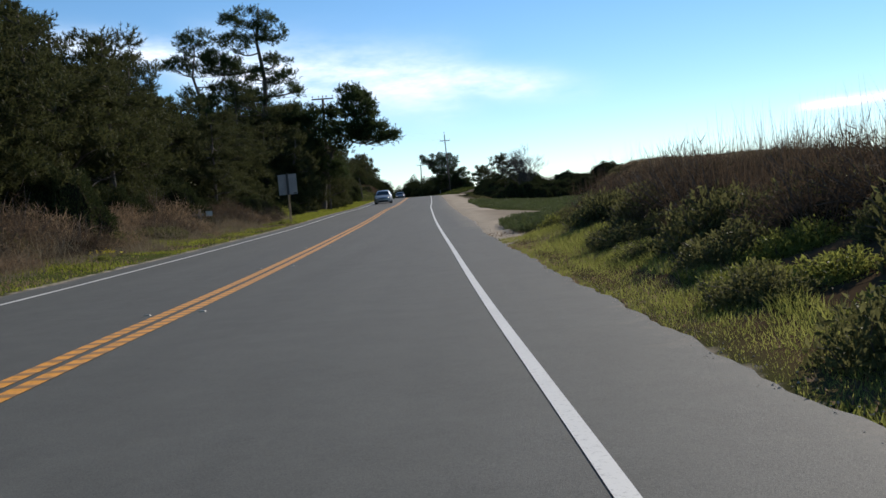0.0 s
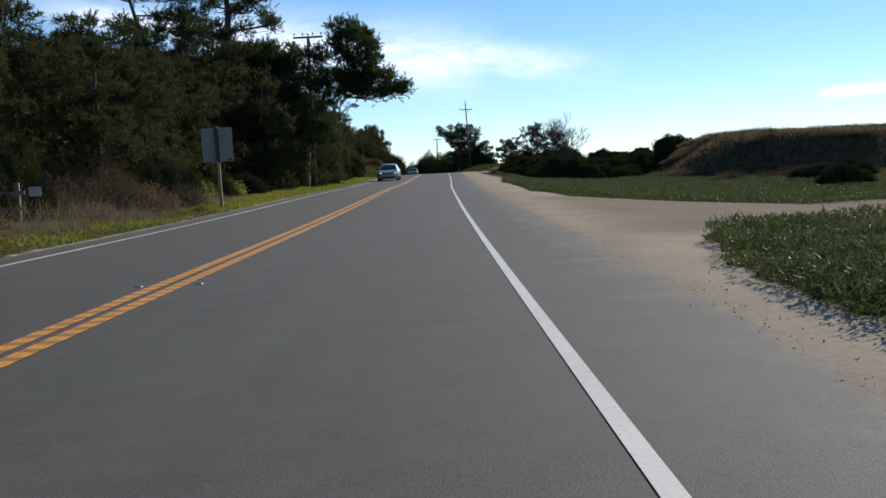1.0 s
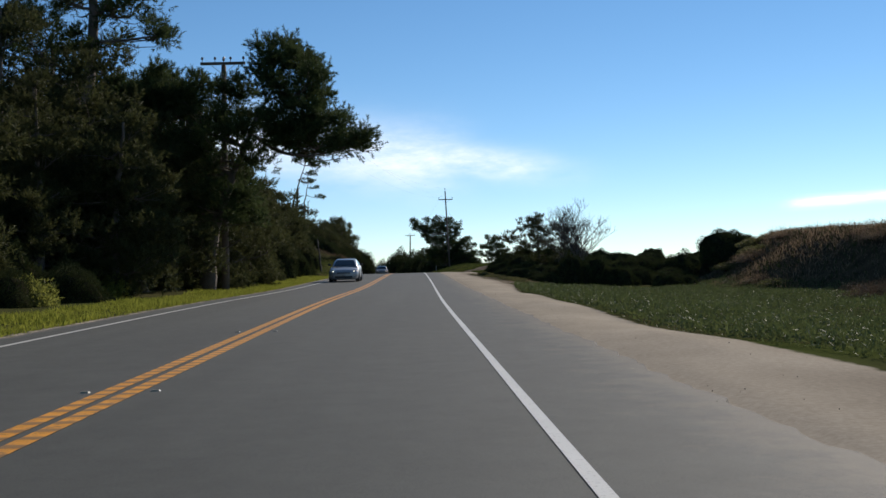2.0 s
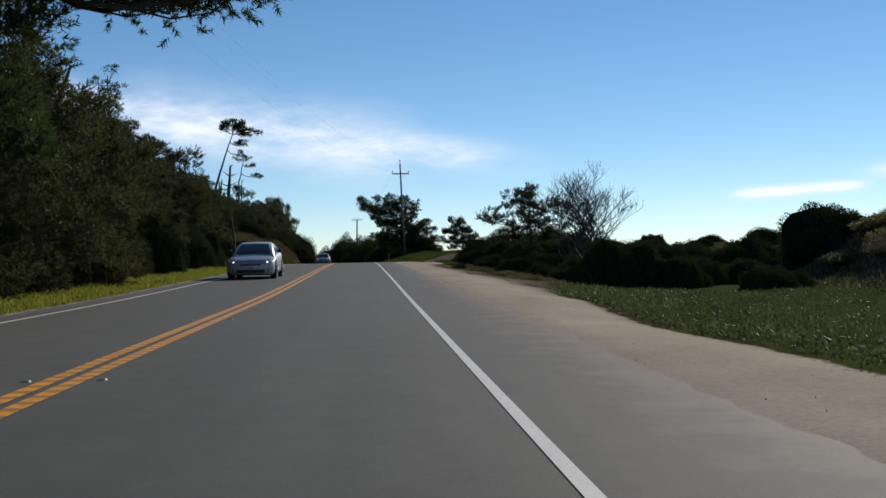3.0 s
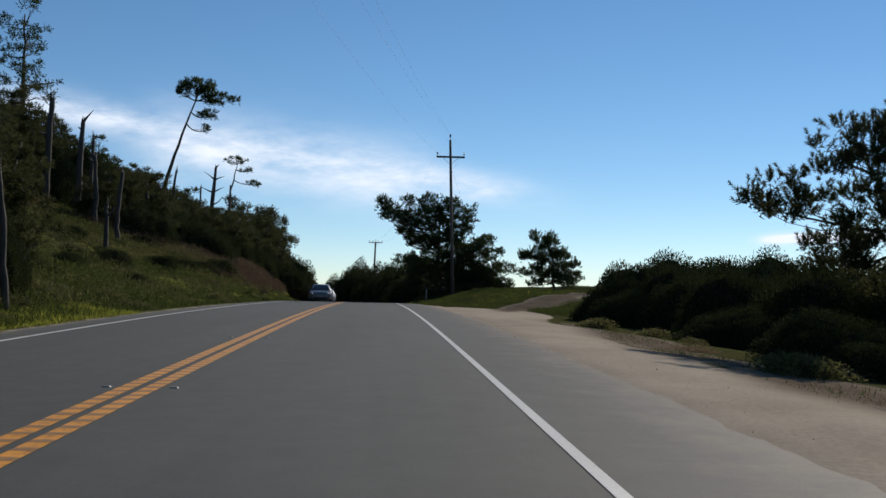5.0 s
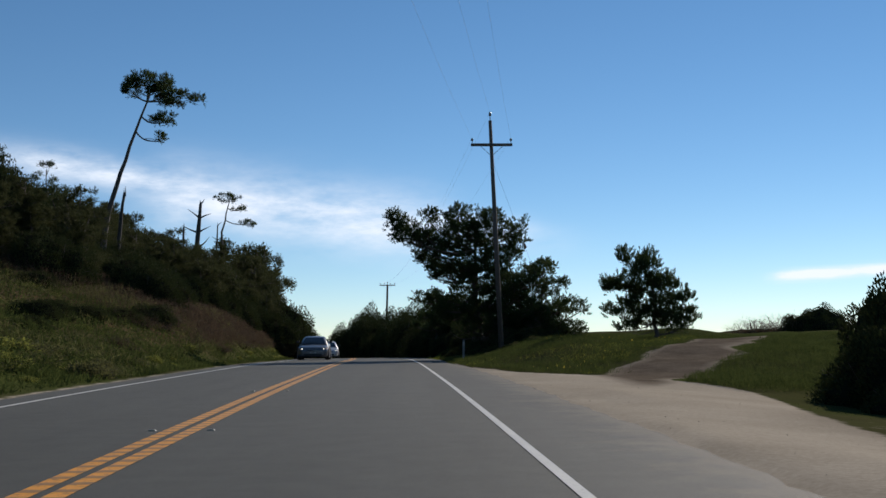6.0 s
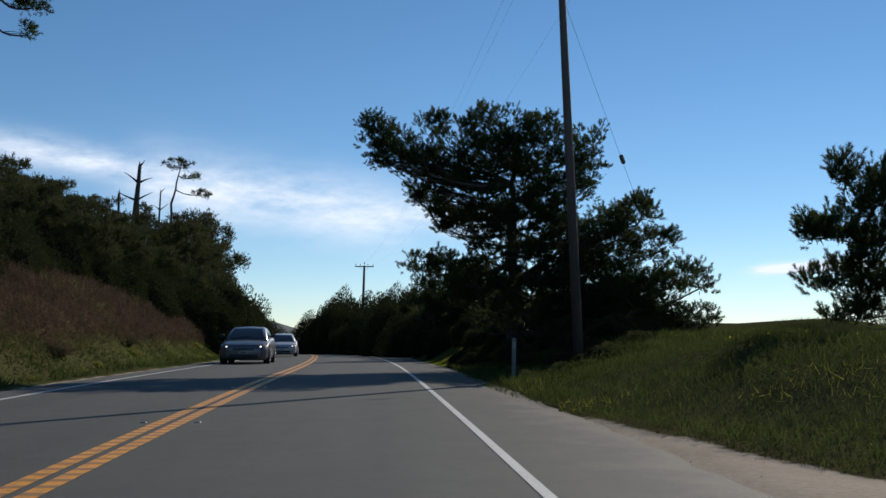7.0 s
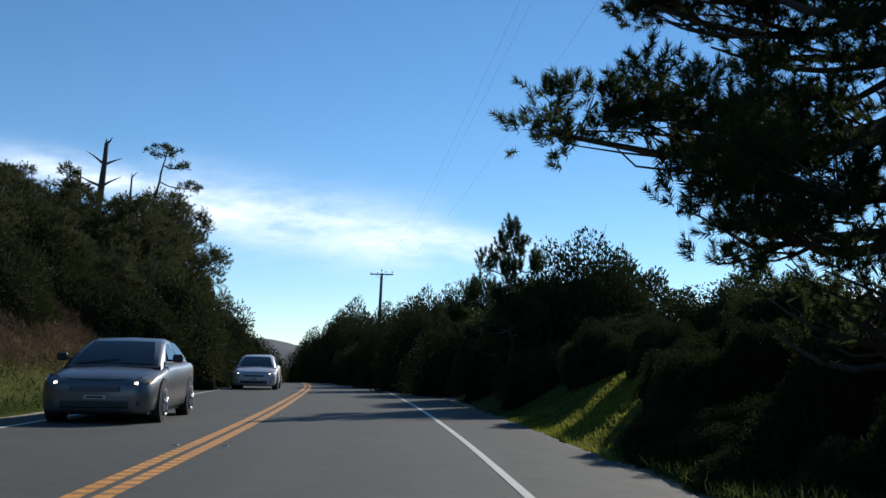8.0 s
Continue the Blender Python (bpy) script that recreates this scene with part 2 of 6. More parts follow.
def ground_material():
    """Soil: bare pale dirt, green turf and dry litter, by the zones that the ground carries."""
    m, n, l, b = material("soil", .95)
    vec = coords(n, l)
    zone = n.new("ShaderNodeAttribute")
    zone.attribute_name = "zone"
    sep = n.new("ShaderNodeSeparateColor")
    l.new(zone.outputs["Color"], sep.inputs[0])
    fine = noise_at(n, l, vec, 18, 8, .7)
    big = noise_at(n, l, vec, .5, 4)
    dirt = ramp(n, l, big, [(.3, (.34, .288, .218)), (.7, (.48, .41, .318))])
    dirt = mix(n, l, .35, dirt, ramp(n, l, fine, [(.3, (.20, .17, .128)), (.7, (.56, .485, .385))]))
    turf = ramp(n, l, noise_at(n, l, vec, 1.1, 5), [(.3, (.030, .045, .012)), (.7, (.075, .090, .024))])
    turf = mix(n, l, .4, turf, ramp(n, l, fine, [(.3, (.02, .028, .009)), (.7, (.10, .105, .035))]))
    turf = mix(n, l, ramp(n, l, noise_at(n, l, vec, .07, 5), [(.42, (0, 0, 0)), (.62, (.8, .8, .8))]), turf, (.075, .062, .035))
    litter = ramp(n, l, noise_at(n, l, vec, 1.6, 5), [(.3, (.045, .032, .02)), (.7, (.12, .08, .045))])
    brown = ramp(n, l, noise_at(n, l, vec, 1.3, 5), [(.3, (.08, .063, .046)), (.7, (.17, .136, .10))])
    dirt = mix(n, l, sep.outputs[2], dirt, mix(n, l, .3, brown, ramp(n, l, fine, [(.3, (.05, .038, .028)), (.7, (.26, .21, .16))])))
    edge = n.new("ShaderNodeMath")
    edge.operation = "MULTIPLY_ADD"
    l.new(noise_at(n, l, vec, 2.2, 5), edge.inputs[0])
    edge.inputs[1].default_value, edge.inputs[2].default_value = .7, -.35
    add = n.new("ShaderNodeMath")
    add.operation = "ADD"
    l.new(sep.outputs[0], add.inputs[0])
    l.new(edge.outputs[0], add.inputs[1])
    fac = ramp(n, l, add.outputs[0], [(.40, (0, 0, 0)), (.60, (1, 1, 1))])
    col = mix(n, l, sep.outputs[1], turf, litter)
    col = mix(n, l, fac, col, dirt)
    l.new(col, b.inputs["Base Color"])
    relief(n, l, b, fine, .25, .02)
    b.inputs["Specular IOR Level"].default_value = 0.0
    return m


ASPHALT = asphalt_material()
WHITE_PAINT = paint_material("white_line_paint", (.64, .625, .57), (.22, .21, .19))
YELLOW_PAINT = paint_material("yellow_line_paint", (.78, .325, .016), (.10, .08, .05), True)
SOIL = ground_material()
GRAVEL = surface("gravel", (.22, .19, .15), (.36, .32, .26), .6, 60, .95, 0, .8)
BARK = surface("bark", (.05, .04, .032), (.14, .11, .085), 4, 30, .95, 0, .8, (1, 1, .25))
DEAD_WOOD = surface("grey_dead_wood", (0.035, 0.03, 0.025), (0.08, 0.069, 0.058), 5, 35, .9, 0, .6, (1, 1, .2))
POLE_WOOD = surface("pole_wood", (.075, .055, .042), (.16, .125, .10), 3, 40, .9, 0, .5, (1, 1, .12))
NEEDLES = leafy("pine_needles", (.026, .042, .015), (.092, .12, .044), .42)
NEEDLES_DRY = leafy("dull_pine_needles", (.029, .037, .013), (.096, .10, .039), .42)
LEAVES = leafy("shrub_leaves", (.022, .032, .012), (.074, .084, .028), .16, .85)
LEAVES_GREEN = leafy("bramble_leaves", (.095, .105, .022), (.30, .31, .075), .55, .45, .6)
LEAVES_OLIVE = leafy("dull_leaves", (.060, .062, .024), (.17, .165, .064), .5, .6, .6)
LEAVES_BROWN = leafy("dry_brush", (.045, .032, .022), (.132, .093, .06), .38, .8, .5)
ICE = leafy("ice_plant_leaves", (.05, .068, .024), (.15, .175, .062), .3, .6, .6, .08)
GRASS = leafy("green_grass", (.13, .155, .022), (.33, .34, .06), .5, .7, .5, 0)
LEAVES_TAN = leafy("tan_brush", (.12, .082, .052), (.36, .26, .165), .42, .8, .5, 0)
GRASS_DULL = leafy("meadow_grass", (.036, .052, .015), (.108, .128, .038), .4, .7, .5, 0)
GRASS_MID = leafy("roadside_grass", (.14, .16, .035), (.36, .36, .10), .55, .7, .5, 0)
DRY_GRASS = leafy("dry_stalks", (.14, .11, .07), (.32, .26, .17), .3, .8, .6)
YELLOW_PETAL = leafy("yellow_petals", (.55, .42, .03), (.75, .62, .08), .4)
WHITE_PETAL = leafy("pale_petals", (.65, .62, .55), (.80, .78, .70), .4)
ALUMINIUM = surface("dull_aluminium", (.27, .25, .235), (.35, .325, .305), 2, 25, .7, 0, .05)
GALV = surface("galvanised_steel", (.30, .31, .32), (.42, .43, .44), 4, 40, .45, .8, .05)
POST_WOOD = surface("sign_post_wood", (.30, .19, .09), (.46, .31, .17), 3, 40, .8, 0, .3, (1, 1, .15))
FENCE_WOOD = surface("fence_wood", (.13, .115, .095), (.24, .215, .185), 3, 40, .85, 0, .4)
INSULATOR = surface("porcelain", (.10, .07, .055), (.16, .12, .10), 3, 30, .25, 0, 0)
WIRE = surface("wire", (.03, .03, .03), (.06, .06, .06), 3, 30, .6, .5, 0)
MARKER_WHITE = surface("white_plastic", (.40, .40, .38), (.52, .52, .50), 3, 30, .5, 0, .05)
# marker post plastic, greyed: the pine's shade is put into its colour
MARKER_SHADED = surface("shaded_plastic", (.15, .14, .125), (.24, .225, .205), 3, 30, .7, 0, .1)


# ---- the ground and the road ----
def grid_lines(parts):
    return np.concatenate([np.arange(a, b, s) for a, b, s in parts] + [[parts[-1][1]]])


xs = np.r_[-4600, -3000, -1800, -1000, -600, -380, -250, -170, -120, grid_lines([(-90, -40, 3.0), (-40, -13, .9), (-13, 6, .35), (6, 30, .7), (30, 60, 2.0)]),
           70, 85, 105, 130, 170, 250, 380, 600, 1000, 1800, 3000, 4600]
ys = np.r_[-4600, -3000, -1500, -700, -300, -150, grid_lines([(-80, -10, 2.0), (-10, 220, .7), (220, 330, 1.5)]), 345, 365, 400, 450, 520, 620, 800, 1100, 1600, 2400, 3400, 4900]
GX, GY = np.meshgrid(xs, ys)
GZ = ground_z(GX, GY)
nx, ny = len(xs), len(ys)
ground_geo = Geo()
idx = np.arange(nx * ny).reshape(ny, nx)
quads = np.stack([idx[:-1, :-1], idx[:-1, 1:], idx[1:, 1:], idx[1:, :-1]], -1).reshape(-1, 4)
ground_geo.add(np.c_[GX.ravel(), GY.ravel(), GZ.ravel()], quads.tolist())
ground_mesh = ground_geo.mesh("ground", SOIL, True)
# zones: red = bare dirt, green = litter under trees and brush
r_off = GX - pave_right(GY)
track = smooth(1.16, .98, np.abs(GY - 49.2 - .05 * GX) / 9.3 + .05 * wobble(GX, GY, 1.7, 2)) * smooth(1, 3, GX) * (1 - smooth(24, 40, GX))
lane2 = GY - (164.4 + 2.04 * GX) + .9 * wobble(GX, GY, .8, 4) + .8 * wobble(GX, GY, 2.1, 7)
track2 = smooth(.9, -1.0, lane2) * smooth(-7.0, -5.0, lane2) * smooth(2.0, 2.8, GX) * (1 - smooth(11, 14, GX))
bare = np.where(r_off > -.5, np.clip(smooth(.5, -.3, GX - veg_edge(GY)) + track + track2, 0, 1), 0)
band = smooth(1.7, .3, np.abs(GX - veg_edge(GY) - .9) - .3 * wobble(GX, GY, 1.1, 5)) * smooth(97, 104, GY) * (1 - smooth(150, 162, GY))
bare = np.where(r_off > -.5, np.maximum(bare, .75 * band), bare)
brown = np.clip(track2 + band + .5 * track, 0, 1)
bare = np.maximum(bare, smooth(.9, .1, pave_left(GY) - GX) * (GX < pave_left(GY) + .3) * .62)
litter = np.clip(smooth(3.0, 6.0, pave_left(GY) - GX) * (1 - .7 * smooth(45, 75, -GX)) * (1 - .85 * smooth(128, 142, GY) * (1 - smooth(186, 194, GY)) * (.75 + .25 * wobble(GX, GY, 2.7, 2))) + smooth(-.2, .5, r_off) * (1 - smooth(22, 28, GY)) * (1 - smooth(14, 24, GX)) * smooth(-30, -10, GY) + smooth(1.5, 3.0, pave_left(GY) - GX) * smooth(176, 186, GY) + smooth(1.15, .95, dune_ring(GX, GY)), 0, 1)
col = ground_mesh.color_attributes.new("zone", "FLOAT_COLOR", "POINT")
col.data.foreach_set("color", np.c_[bare.ravel(), litter.ravel(), brown.ravel(), np.ones(nx * ny)].ravel())
tagged(new("ground", ground_mesh), "uneven coastal ground of pale dirt, green turf and brown litter", "ground", "", "structure")

RY = np.r_[grid_lines([(-80, -4, 1.0), (-4, 230, .2), (230, 330, 1.0)]), 345, 365, 400]
road_cols = [(pave_left(RY) - .06, -.16, 1.0), (pave_left(RY), 0, .55), (pave_left(RY) + .22, 0, .22), (pave_left(RY) + .5, 0, .05), (pave_left(RY) + .9, 0, 0.0), (pave_right(RY) - 1.6, 0, .0), (pave_right(RY) - .9, 0, .14), (pave_right(RY) - .45, 0, .30), (pave_right(RY) - .2, 0, .42), (pave_right(RY), 0, .6), (pave_right(RY) + .06, -.16, 1.0)]
road_geo = Geo()
rn = len(RY)
road_geo.add(np.concatenate([np.c_[x, RY, road_z(RY) + dz] for x, dz, q in road_cols]), [(k * rn + i, (k + 1) * rn + i, (k + 1) * rn + i + 1, k * rn + i + 1) for k in range(len(road_cols) - 1) for i in range(rn - 1)])
road_mesh = road_geo.mesh("road", ASPHALT)
bare_side = .45 + .55 * smooth(28, 38, RY) * (1 - smooth(188, 198, RY))
road_mesh.attributes.new("dust", "FLOAT", "POINT").data.foreach_set("value", np.concatenate([q * (bare_side if k > 4 else np.full(rn, .8)) for k, (x, dz, q) in enumerate(road_cols)]))
tagged(new("road", road_mesh), "two-lane grey asphalt road climbing to a gentle crest", "road", "", "structure")


def line_part(name, offset_a, offset_b, mat, label):
    ob = new(name, strip(lambda y: edge_line(y) + offset_a, lambda y: edge_line(y) + offset_b, RY, .005).mesh(name, mat))
    return tagged(ob, label, "road marking", "", "structure")


line_part("edge_line", -.043, .043, WHITE_PAINT, "solid white edge line painted on the asphalt")
line_part("edge_line", -2 * LANE - .05, -2 * LANE + .05, WHITE_PAINT, "thin worn white edge line painted on the asphalt")
line_part("centre_line", -LANE + .04, -LANE + .185, YELLOW_PAINT, "solid yellow centre line with worn grooves")
line_part("centre_line", -LANE - .185, -LANE - .04, YELLOW_PAINT, "solid yellow centre line with worn grooves")


# ---- plants ----
def unit(v):
    return v / (np.linalg.norm(v, axis=-1, keepdims=True) + 1e-9)


def blades(points, dirs, length, width, rnd):
    """One thin triangle a point, from its base along its direction."""
    side = unit(np.cross(dirs, rnd.normal(size=points.shape)))
    length = np.broadcast_to(length, (len(points),))[:, None]
    width = np.broadcast_to(width, (len(points),))[:, None]
    return np.stack([points - side * width / 2, points + side * width / 2, points + dirs * length], 1)


def leaves(points, dirs, length, width, rnd):
    """One leaf a point, of two triangles bent along the rib."""
    side = unit(np.cross(dirs, rnd.normal(size=points.shape)))
    up = np.cross(side, dirs)
    n = len(points)
    length = np.broadcast_to(length, (n,))[:, None]
    width = np.broadcast_to(width, (n,))[:, None]
    mid = points + dirs * length * .5 + up * width * .15
    tip = points + dirs * length
    v = np.stack([points, mid - side * width / 2, tip, mid + side * width / 2], 1)
    return v


def add_leaves(geo, v):
    base = np.arange(len(v) * 4).reshape(-1, 4) + geo.n
    geo.v.append(v.reshape(-1, 3))
    geo.f.extend(map(tuple, base.tolist()))
    geo.n += len(v) * 4


def limb(a, b, rnd, sag=.12, n=6):
    """A slightly crooked line from a to b that lifts towards its end."""
    a, b = np.asarray(a, float), np.asarray(b, float)
    t = np.linspace(0, 1, n)[:, None]
    p = a + (b - a) * t
    d = np.linalg.norm(b - a)
    p += np.sin(t * np.pi) * rnd.normal(size=3) * d * .06
    p[:, 2] -= (np.sin(t[:, 0] * np.pi) * d * sag)
    return p


def pine(name, m, trunk, lobes, label, seed, trunk_r=.22, tuft=.30, blade_w=.04, per_puff=24, needle=8, mat=None, up=.45, puff_r=(.35, .75), bare_limbs=3, limb_r=.045, flat=.7, group="", reach=0.0, fill=0):
    """A pine. trunk: rows of points from the base up. lobes: (x, y, z, rx, ry, rz, number of needle clumps) of the crown."""
    rnd = np.random.RandomState(seed)
    root = thing(name, m, label, "tree", group)
    trunk = np.asarray(trunk, float)
    tt = np.linspace(0, 1, len(trunk))
    fine = np.linspace(0, 1, 14)
    line = np.stack([np.interp(fine, tt, trunk[:, k]) for k in range(3)], 1)
    line[1:-1, :2] += rnd.normal(size=(12, 2)) * .05
    rad = trunk_r * (1 - .82 * fine) * (1 + .5 * np.exp(-fine * 14))
    part("trunk", Geo().tube(line, rad, 9), BARK, root, "", True)
    arms, crown = Geo(), Geo()
    tri = []
    for cx, cy, cz, rx, ry, rz, count in lobes:
        p = rnd.normal(size=(count, 3))
        p = unit(p) * (rnd.uniform(.35, 1, (count, 1)) ** .6) * (rx, ry, rz) + (cx, cy, cz)
        hub = np.array([cx, cy, cz - rz * .5])
        k = int(np.argmin(np.linalg.norm(line - (hub - (0, 0, .12 * np.linalg.norm(hub[:2] - line[-1, :2]))), axis=1)))
        k = min(k, 12)
        main = limb(line[k], hub, rnd, .10)
        arms.tube(main, np.linspace(max(limb_r * 1.3, rad[k] * .36), limb_r * .6, len(main)), 6)
        for q in p[: max(4, int(count * .7))]:
            j = rnd.randint(2, len(main))
            tw = limb(main[j], q, rnd, .05, 4)
            arms.tube(tw, np.linspace(limb_r * .42, limb_r * .14, 4), 4, False)
        if fill:
            n = count * fill
            inner = unit(rnd.normal(size=(n, 3))) * rnd.uniform(0, 1, (n, 1)) ** .5 * (rx, ry, rz) * (.85, .85, .8) + (cx, cy, cz - .1 * rz)
            tri.append(blades(inner, unit(rnd.normal(size=(n, 3))), rnd.uniform(.10, .2, n), rnd.uniform(.02, .05, n), rnd))
        for q in p:
            r = rnd.uniform(*puff_r)
            away = unit(rnd.normal(size=(per_puff, 3)) * (1, 1, .8) + unit(q - (cx, cy, cz - rz))[None] * .5)
            c = q + away * rnd.uniform(.0, .75, (per_puff, 1)) * (r, r, r * flat)
            d = unit(away * .8 + (0, 0, up) + rnd.normal(size=c.shape) * .22)
            long = tuft * rnd.uniform(.7, 1.25, (per_puff, 1))
            cc, dd, ll = np.repeat(c, needle, 0), np.repeat(d, needle, 0), np.repeat(long, needle, 0)
            u = rnd.uniform(0, 1, (len(cc), 1)) ** .8
            cc = cc + dd * u * ll
            dd = unit(dd * (.35 + .6 * u) + unit(np.cross(dd, rnd.normal(size=dd.shape))) * .75)
            tri.append(blades(cc, dd, rnd.uniform(.75, 1.15, len(cc)) * (reach or tuft * .45), blade_w, rnd))
    for _ in range(bare_limbs):
        k = rnd.randint(2, 8)
        a = rnd.uniform(0, 6.28)
        e = line[k] + np.array([np.cos(a), np.sin(a), rnd.uniform(-.1, .4)]) * rnd.uniform(.8, 2.0)
        arms.tube(limb(line[k], e, rnd), np.linspace(limb_r, limb_r * .25, 6), 4)
    tagged(part("branchwork", arms, BARK, root), kind="stuff")
    crown.tris(np.concatenate(tri))
    part("crown", crown, mat or NEEDLES, root)
    return root


def lump(dirs, seed):
    """An uneven radius for directions of a mound."""
    s = seed * 1.37
    x, y, z = dirs[:, 0], dirs[:, 1], dirs[:, 2]
    return (1 + .16 * np.sin(3.1 * x + s) * np.cos(2.7 * y - s) + .11 * np.sin(6.3 * y + 2 * s) * np.cos(5.1 * z + s) + .07 * np.sin(11 * x + 9 * y + s))


def shrub(name, m, rx, ry, rz, count, label, seed, mat=None, size=.12, twigs=30, core=.80, spike=0.0, group="", category="shrub", blade=False, loose=.2):
    """A mound of foliage on the ground: leaves all over an uneven dome, stems inside, a solid near-black core as
    painted inner shade.
    """
    rnd = np.random.RandomState(seed)
    root = thing(name, m, label, category, group)
    d = unit(rnd.normal(size=(count, 3)))
    d[:, 2] = np.abs(d[:, 2]) * 1.0 - .12
    d = unit(d)
    clump = unit(rnd.normal(size=(max(10, count // 60), 3)))
    near = clump[np.argmax(d @ clump.T, 1)]
    puff = np.einsum("ij,ij->i", d, near)
    rad = lump(d, seed) * (.84 + .5 * np.clip(puff - .8, 0, .2)) * rnd.uniform(1 - loose, 1.04 + .5 * (loose - .2), count)
    p = d * rad[:, None] * (rx, ry, rz)
    out = unit(d * (1.2 - loose) + rnd.normal(size=d.shape) * (.45 + loose) + (0, 0, .35))
    lv = Geo()
    if blade:
        lv.tris(blades(p, out, rnd.uniform(.6, 1.4, count) * size, size * .07, rnd))
    else:
        add_leaves(lv, leaves(p, out, rnd.uniform(.6, 1.4, count) * size, rnd.uniform(.35, .6, count) * size, rnd))
    st = Geo()
    for _ in range(twigs):
        q = unit(rnd.normal(size=3))
        q[2] = abs(q[2])
        e = q * lump(q[None], seed)[0] * (rx, ry, rz) * rnd.uniform(.9, 1.06 + spike)
        st.tube(limb(q * (rx * .15, ry * .15, 0), e, rnd, .05, 5), np.linspace(.017, .004, 5), 4, False)
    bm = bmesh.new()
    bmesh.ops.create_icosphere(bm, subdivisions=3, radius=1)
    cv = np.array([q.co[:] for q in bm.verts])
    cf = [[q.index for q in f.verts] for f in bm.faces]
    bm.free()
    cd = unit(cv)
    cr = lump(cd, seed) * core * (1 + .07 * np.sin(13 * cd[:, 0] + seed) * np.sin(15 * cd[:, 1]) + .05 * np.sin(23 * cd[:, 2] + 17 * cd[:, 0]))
    shade_core = Geo().add(cd * cr[:, None] * (rx, ry, rz), cf)
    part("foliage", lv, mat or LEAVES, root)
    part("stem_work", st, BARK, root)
    part("shade_core", shade_core, SHADE_CORE, root, "", False)
    return root


# near-black, so the solid core carries the shade between the leaves in its colour
SHADE_CORE = surface("inner_shade", (.012, .012, .008), (.035, .032, .018), 4, 22, .95, 0, 1.0)
SHADE_CORE.node_tree.nodes["Principled BSDF"].inputs["Specular IOR Level"].default_value = 0.0


def at(x, y, rz=0.0, s=1.0, sink=.05):
    return pose(x, y, float(ground_z(x, y)) - sink, 0, 0, rz) @ Matrix.Scale(s, 4)


def put(ob, x, y, rz=0.0, s=1.0, sink=.05, sz=1.0):
    """A copy of a thing at a place on the ground, turned and scaled."""
    c = copy_thing(ob, pose(x, y, float(ground_z(x, y)) - sink, 0, 0, rz))
    c.scale = (s, s, s * sz)
    return c


# ---- the wood on the left ----
def forest_lobes(h, w, low, rnd, n=9, count=12):
    """Clumps set out round the trunk, with gaps between them and a rounded top."""
    out = []
    a = rnd.uniform(0, 6.28)
    for i in range(n):
        u = i / (n - 1)
        z = low + (h - low) * u
        r = w * max(.05, 1 - ((u - .32) / .74) ** 2) ** .5 * rnd.uniform(.8, 1.15) + .25
        for j in range(2 if i < n - 2 else 1):
            a += 2.4 + rnd.uniform(-.5, .5)
            q = r * rnd.uniform(.42, .62)
            out.append((np.cos(a) * q, np.sin(a) * q, z + rnd.uniform(-.3, .3), r * .56 + .15, r * .56 + .15, .62, max(5, int(count * (.3 + r / w * .45)))))
    return out


PINES = []
PINE_H = (12.4, 14.4, 10.4, 15.9, 8.4)
for k, (h, w, low) in enumerate([(11.5, 2.6, 1.2), (13.5, 2.9, 2.0), (9.5, 2.7, .8), (15.0, 3.0, 4.0), (7.5, 2.4, .6)]):
    rk = np.random.RandomState(40 + k)
    PINES.append(pine("pine_tree", at(-34 - 4 * k, 62 + 7 * k), [(0, 0, 0), (.2, .1, h * .5), (.1 + .3 * k, .2, h)], forest_lobes(h, w, low, rk),
                      "dark green pine in the dense roadside wood", 50 + k, .26, .40, .042, 24, 15, NEEDLES if k % 2 else NEEDLES_DRY, .55, (.5, .95), 4, group="wood pines", reach=.20))

WOOD = []
rw = np.random.RandomState(3)
for row, (x0, step) in enumerate([(-14.5, 4.2), (-18.5, 4.6), (-23.5, 5.0), (-29.0, 6.0)]):
    y = 20.0 + row * 1.7
    while y < 150:
        WOOD.append((x0 + rw.uniform(-1.1, 1.1) - (1.5 if y < 60 else 0), y + rw.uniform(-1, 1), row))
        y += step * rw.uniform(.8, 1.25)
for k in range(46):
    WOOD.append((rw.uniform(-58, -33), rw.uniform(5, 175), 3))
for x, y, row in WOOD:
    if abs(y - 95) < 5 and x > -13.2:
        continue
    k = rw.randint(0, 5) if row else rw.choice([0, 2, 4])
    s = rw.uniform(.85, 1.12) * (1.0 + .06 * row if row else .78)
    if y > 108:
        s *= .8 if row == 0 else .9
    if y < 62:
        low, high = (9.7, 11.2) if row else (8.6, 10.1)
    elif y < 84:
        low, high = (7.5, 8.8) if row else (6.2, 7.7)
    else:
        low, high = (8.4, 10.6) if y < 108 else (7.6, 9.6)
    if row or y < 84:
        s = (rw.uniform(low, high) + .4 * row) / PINE_H[k]
    turn = rw.uniform(0, 360)
    if x > -46:
        put(PINES[k], x, y, turn, s, .1)

